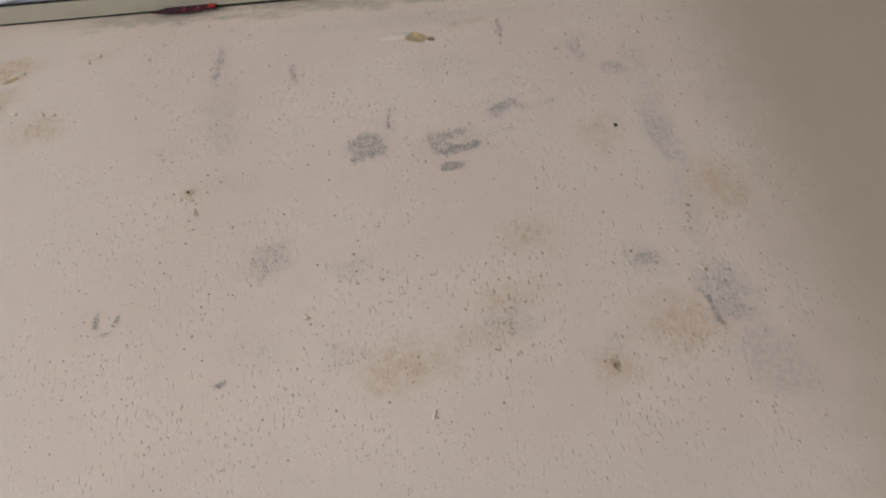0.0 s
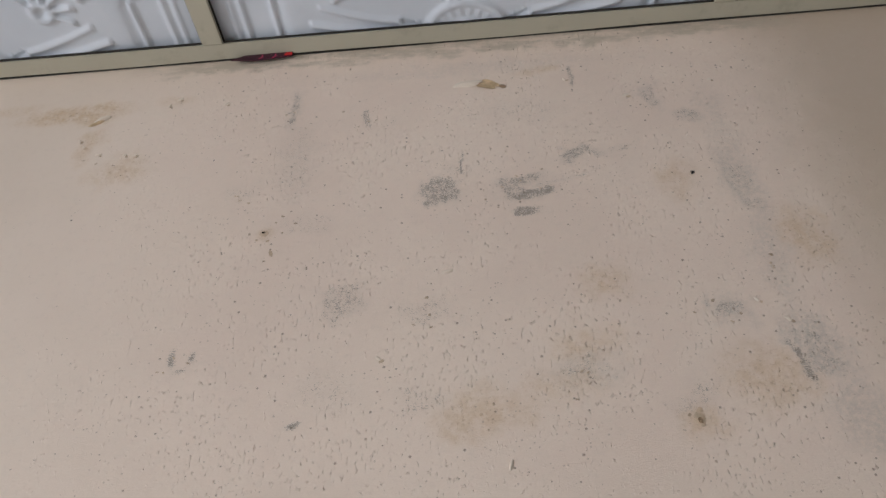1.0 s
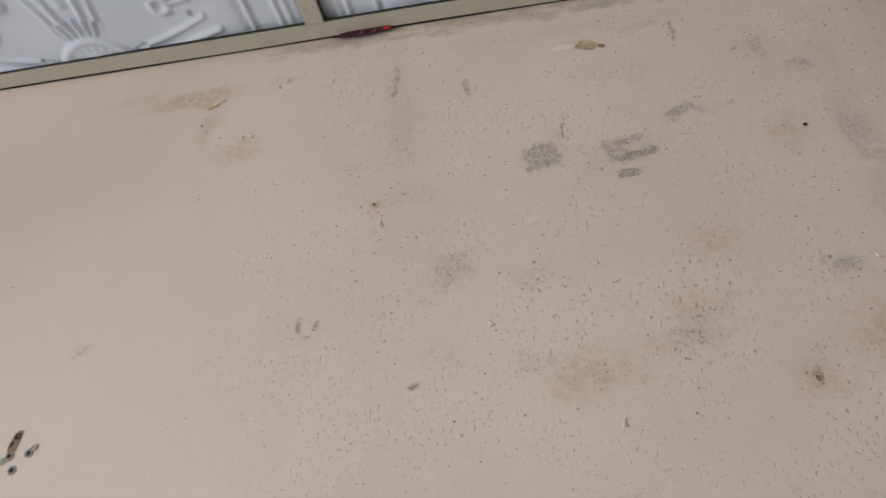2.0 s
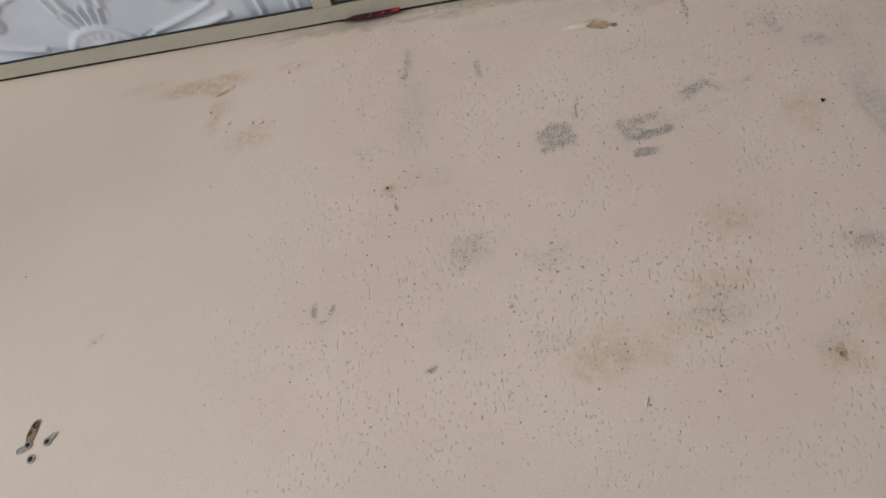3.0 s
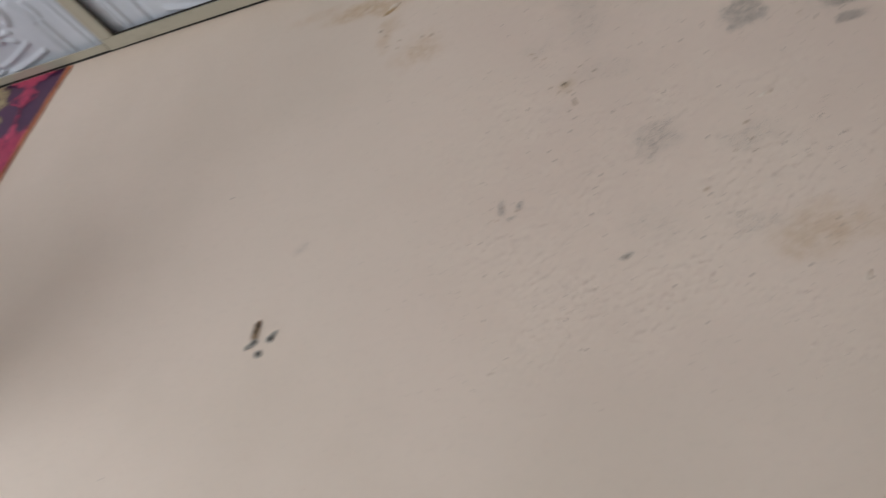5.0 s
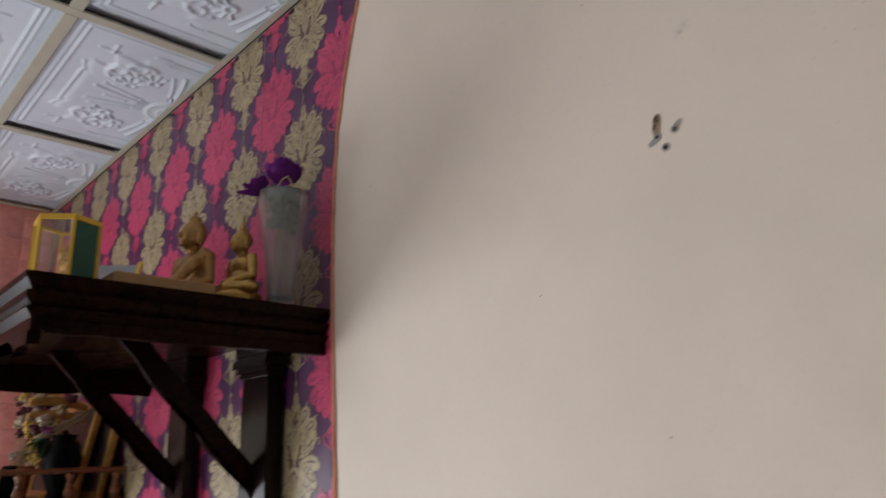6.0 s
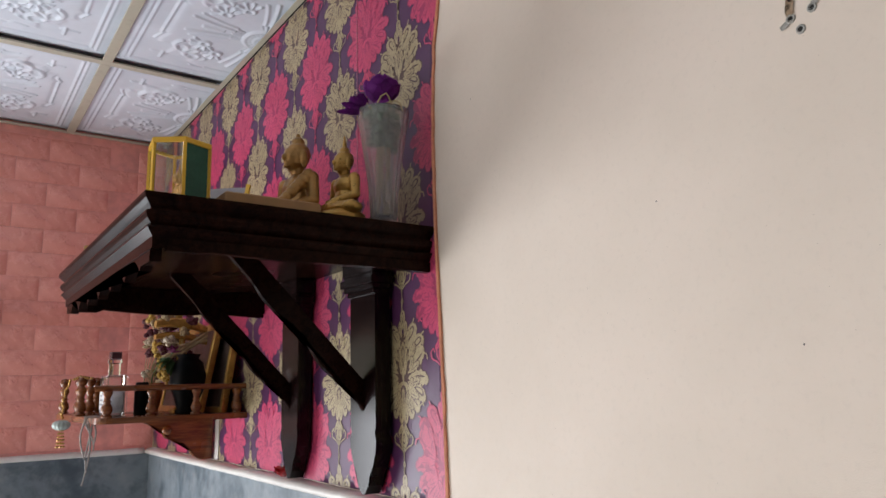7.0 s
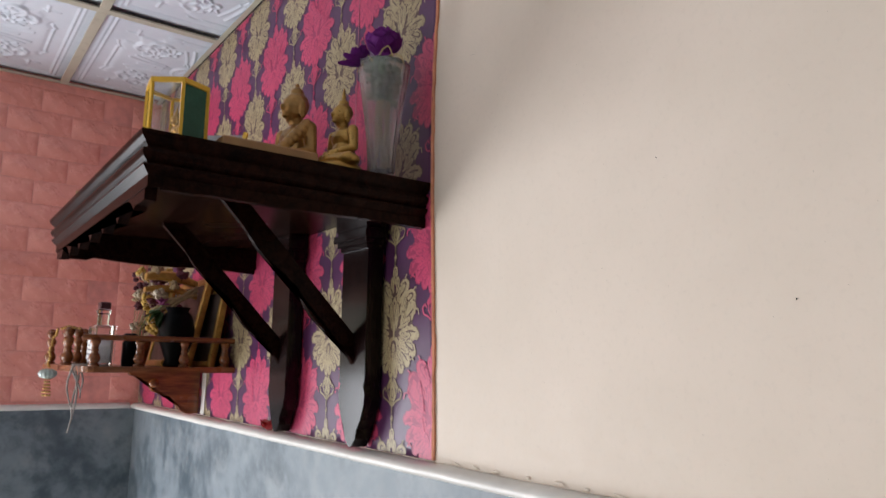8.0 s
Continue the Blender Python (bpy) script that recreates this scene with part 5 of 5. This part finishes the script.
# things on and round the large shelf
shelf_top = 1.9575
wall_shelf()
plinth = part("wooden_block", a_box(-0.880, -0.835, -0.300, -0.165, shelf_top, shelf_top + 0.024, 0.002, 1), plain("tan_wood_block", (0.36, 0.19, 0.07), 0.45, vary=0.2))
tagged(plinth, "tan wooden block lying before the statues", "block")
statue("seated_statue", "seated bronze statue in a robe beside a tan block", (-0.935, -0.160, shelf_top + 0.0030), 0.150, M_BRONZE, False, True, yaw=12.0)
statue("seated_statue", "smaller gilt seated statue with a pointed crown", (-0.895, -0.100, shelf_top + 0.0220), 0.114, M_GILT, True, False, 0.0185, 6.0)
vase_with_flower(-0.838, -0.062, shelf_top)
display_case(-0.882, -0.347, shelf_top, 0.040, 0.089)
statue("seated_statue", "tiny gilt seated statue inside the glass case", (-0.886, -0.346, shelf_top + 0.0073), 0.050, M_GILT, True, False)
card = thing("propped_card", "small grey card with a yellow edge propped on the shelf", "card", place=(-0.955, -0.272, shelf_top))
card.rotation_euler = (radians(-24), 0, radians(50))
part("sheet", a_box(-0.03, 0.03, 0, 0.003, 0, 0.075), plain("grey_card", (0.30, 0.29, 0.30), 0.5), card)
part("edge_strip", a_box(0.0301, 0.036, -0.001, 0.004, 0, 0.08), M_YELLOW, card)
part("strut", a_box(-0.004, 0.004, 0.0031, 0.032, 0.018, 0.021), M_YELLOW, card)
cup = part("brass_cup", lathe(bmesh.new(), [(0.008, 0), (0.012, 0.002), (0.005, 0.008), (0.005, 0.014), (0.012, 0.022), (0.014, 0.034), (0.012, 0.034), (0.009, 0.024), (0.002, 0.018)], turns=18), M_GILT, smooth=True)
cup.location = (-1.355, -0.372, shelf_top)
tagged(cup, "small brass offering cup near the shelf corner", "cup")

# things on the small shelf
railed_shelf()
clear_bottle(-1.700, -0.256).scale = (1.3, 1.25, 1.08)
jar = thing("black_jar", "short black plastic jar with a lid", "jar", place=(-1.70, -0.196, BZ))
part("body", lathe(bmesh.new(), [(0.015, 0), (0.016, 0.003), (0.016, 0.052), (0.013, 0.056)], turns=20), M_BLACK, jar, smooth=True)
part("lid", lathe(bmesh.new(), [(0.0145, 0.0562), (0.0145, 0.070), (0.012, 0.073)], turns=20), M_BLACK, jar, smooth=True)
dried_bouquet(-1.82, -0.150)
gilt_stand(-1.700, -0.112)
urn = thing("black_urn", "glossy black urn among the dried flowers", "urn", place=(-1.618, -0.118, BZ))
urn.scale = (1.06, 1.06, 1.2)
part("body", lathe(bmesh.new(), [(0.022, 0), (0.024, 0.004), (0.020, 0.012), (0.034, 0.045), (0.037, 0.07), (0.030, 0.094), (0.021, 0.102), (0.025, 0.110), (0.02, 0.110), (0.015, 0.09)], turns=26), M_BLACK, urn, smooth=True)
leaning_picture("leaning_picture", -2.02, -1.66, -0.082, -0.040, 0.215, 0.016, M_GILT)
leaning_picture("leaning_picture", -1.95, -1.595, -0.050, -0.022, 0.19, 0.014, M_GILT)
bead_garland(-1.875, -0.316)
grey_strings(-1.615, BY)

# odds and ends along the walls
seam = a_box(-1.0305, -1.0290, -0.0030, -0.0024, 1.96, 2.546)
part("seam", seam, plain("pale_paper_seam", (0.42, 0.17, 0.22), 0.5), wallpaper, "pale lifted seam of the paper")
rod = thing("curtain_rod", "brown turned wooden rod with a ball finial on a wall bracket", "curtain rod", place=(X_WEST + 0.04, -0.513, 1.970))
part("pole", lathe(bmesh.new(), [(0.010, -1.78), (0.010, 0.0)], turns=16, axis="y"), M_BROWN, rod, smooth=True)
part("finial", lathe(bmesh.new(), [(0.010, 0.0002), (0.014, 0.004), (0.009, 0.010), (0.020, 0.020), (0.024, 0.032), (0.019, 0.045), (0.007, 0.051), (0.009, 0.057), (0.007, 0.063), (0.001, 0.066)], turns=20, axis="y"), M_BROWN, rod, smooth=True)
part("wall_arm", a_box(-0.0399, -0.0098, -0.10, -0.08, -0.012, 0.012, 0.002, 1), M_BROWN, rod)
cap_red = bmesh.new()
for k in range(6):
    petal_patch(cap_red, (0, 0, 0.002), 60 * k, 12 + 9 * (k % 3), 0.019, 0.019, 0.5)
scrap = part("red_ribbon_knot", cap_red, M_RED, smooth=True)
scrap.location = (-1.285, -0.0255, Z_DADO + 0.0175)
scrap.scale = (1.5, 1.5, 1.3)
tagged(scrap, "crumpled red ribbon knot lying on the dado cap", "ribbon")
strip = part("white_paper_strip", a_box(-1.768, -1.742, -0.0042, -0.0031, Z_DADO + 0.02, BZ - 0.014), M_WHITE)
tagged(strip, "bare white paper strip behind the shelf bracket", "paper strip")
torn = bmesh.new()
slab(torn, [(0.016, 2.5432), (0.034, 2.5492), (0.060, 2.5494), (0.091, 2.5494), (0.091, 2.5425), (0.072, 2.541), (0.052, 2.5390), (0.036, 2.5395)], "y", -0.0068, -0.0050)
remnant = part("wallpaper_remnant", torn, M_MAROON)
tagged(remnant, "torn purple and red wallpaper scrap under the ceiling trim", "wallpaper scrap")
part("red_print", slab(bmesh.new(), [(0.081, 2.5428), (0.0905, 2.5430), (0.0905, 2.5480), (0.083, 2.5480)], "y", -0.0074, -0.0070), M_RED, remnant, "red printed end of the scrap")

for x in (0.052, 0.068):
    part("pink_vein", slab(bmesh.new(), [(x, 2.5402), (x + 0.004, 2.5432), (x + 0.003, 2.5475), (x + 0.0015, 2.5475), (x + 0.0022, 2.5434), (x - 0.0015, 2.5405)], "y", -0.0073, -0.0069), M_PINK, remnant)

for x, z, tilt in ((-0.2405, 2.0335, 30), (-0.2215, 2.0355, 25), (-0.2330, 2.0205, 10)):
    wall_plug(x, z, tilt)
scar(-0.2395, 2.046, 0.0042, 0.0125, M_MORTAR, tilt=-6)
scar(-0.2385, 2.052, 0.0022, 0.003, M_HOLE, tilt=-6, lift=0.0016)
scar(-0.2425, 2.0445, 0.0014, 0.0028, M_HOLE, tilt=-6, lift=0.0016)
scar(-0.2455, 2.0295, 0.0055, 0.0026, M_GREY, tilt=25)
scar(-0.2185, 2.039, 0.006, 0.0026, M_GREY, tilt=45)
scar(0.318, 2.468, 0.0125, 0.0075, M_OCHRE, tilt=-20)
flake(0.295, 2.4705, 0.034, 0.009, 0.006, 4)
flake(0.334, 2.463, 0.010, 0.005, 0.003, -30, M_MORTAR)
scar(0.5082, 2.3105, 0.0019, 0.0022, M_HOLE)
scar(0.451, 2.0555, 0.0042, 0.0060, M_CRUMB, lift=0.0004)
scar(0.4505, 2.0545, 0.0016, 0.0026, M_MORTAR, lift=0.0016)
scar(0.0868, 2.2735, 0.0042, 0.0040, M_CRUMB, lift=0.0004)
scar(0.0858, 2.2745, 0.0012, 0.0010, M_HOLE, lift=0.0016)
scar(0.0955, 2.2485, 0.0018, 0.0040, M_CRUMB, tilt=20, lift=0.0005)
flake(0.303, 2.029, 0.009, 0.003, 0.002, 70)
flake(0.262, 2.2125, 0.010, 0.004, 0.002, 15)
flake(-0.128, 2.4545, 0.018, 0.005, 0.003, 25, M_OCHRE)
flake(-0.122, 2.461, 0.020, 0.005, 0.005, 22)
for x, z, tilt in ((-0.0365, 2.4855, 30), (-0.047, 2.475, 50), (-0.139, 2.428, -70), (-0.132, 2.418, -65), (-0.112, 2.404, 10), (-0.082, 2.400, 20), (-0.07, 2.399, 15),
                   (0.02, 2.471, 25), (0.404, 2.467, -80), (0.466, 2.432, 20), (0.56, 2.447, 30), (0.2, 2.128, -40), (0.545, 2.139, -50), (0.525, 2.16, -60)):
    scar(x + 0.003, z - 0.003, random.uniform(0.0012, 0.003), random.uniform(0.0012, 0.0024), M_CRUMB, tilt=tilt, lift=0.0005)
    flake(x, z, random.uniform(0.005, 0.008), random.uniform(0.002, 0.0032), random.uniform(0.0008, 0.0016), tilt)
for k in range(9):
    x = -0.775 + 0.045 * k + random.uniform(-0.01, 0.01)
    flake(x, Z_DADO + 0.0195 + random.uniform(0, 0.002), random.uniform(0.008, 0.02), 0.004, 0.004, random.uniform(-15, 15))

for cx, cz in ((0.06, 2.33), (0.124, 2.28), (0.09, 2.26), (0.235, 2.17), (0.30, 2.30), (0.34, 2.315), (0.45, 2.06), (0.28, 2.07), (0.18, 2.43), (0.10, 2.44), (0.56, 2.20),
               (0.59, 2.22), (0.37, 2.10), (0.50, 2.15), (0.03, 2.135), (-0.10, 2.39), (-0.15, 2.47)):
    for k in range(4):
        scar(cx + random.gauss(0, 0.014), cz + random.gauss(0, 0.010), random.uniform(0.0008, 0.0021), random.uniform(0.0007, 0.0014),
             M_CRUMB, name="crumb", tilt=random.uniform(-60, 60), lift=0.0004)
for x, z in ((-0.263, 1.752), (-0.398, 1.905), (-0.699, 2.124), (-0.115, 2.31), (0.02, 2.38), (-0.31, 2.22)):
    scar(x, z, 0.0007, 0.0009, M_HOLE, name="pin_hole", lift=0.0008)

lay_bricks()
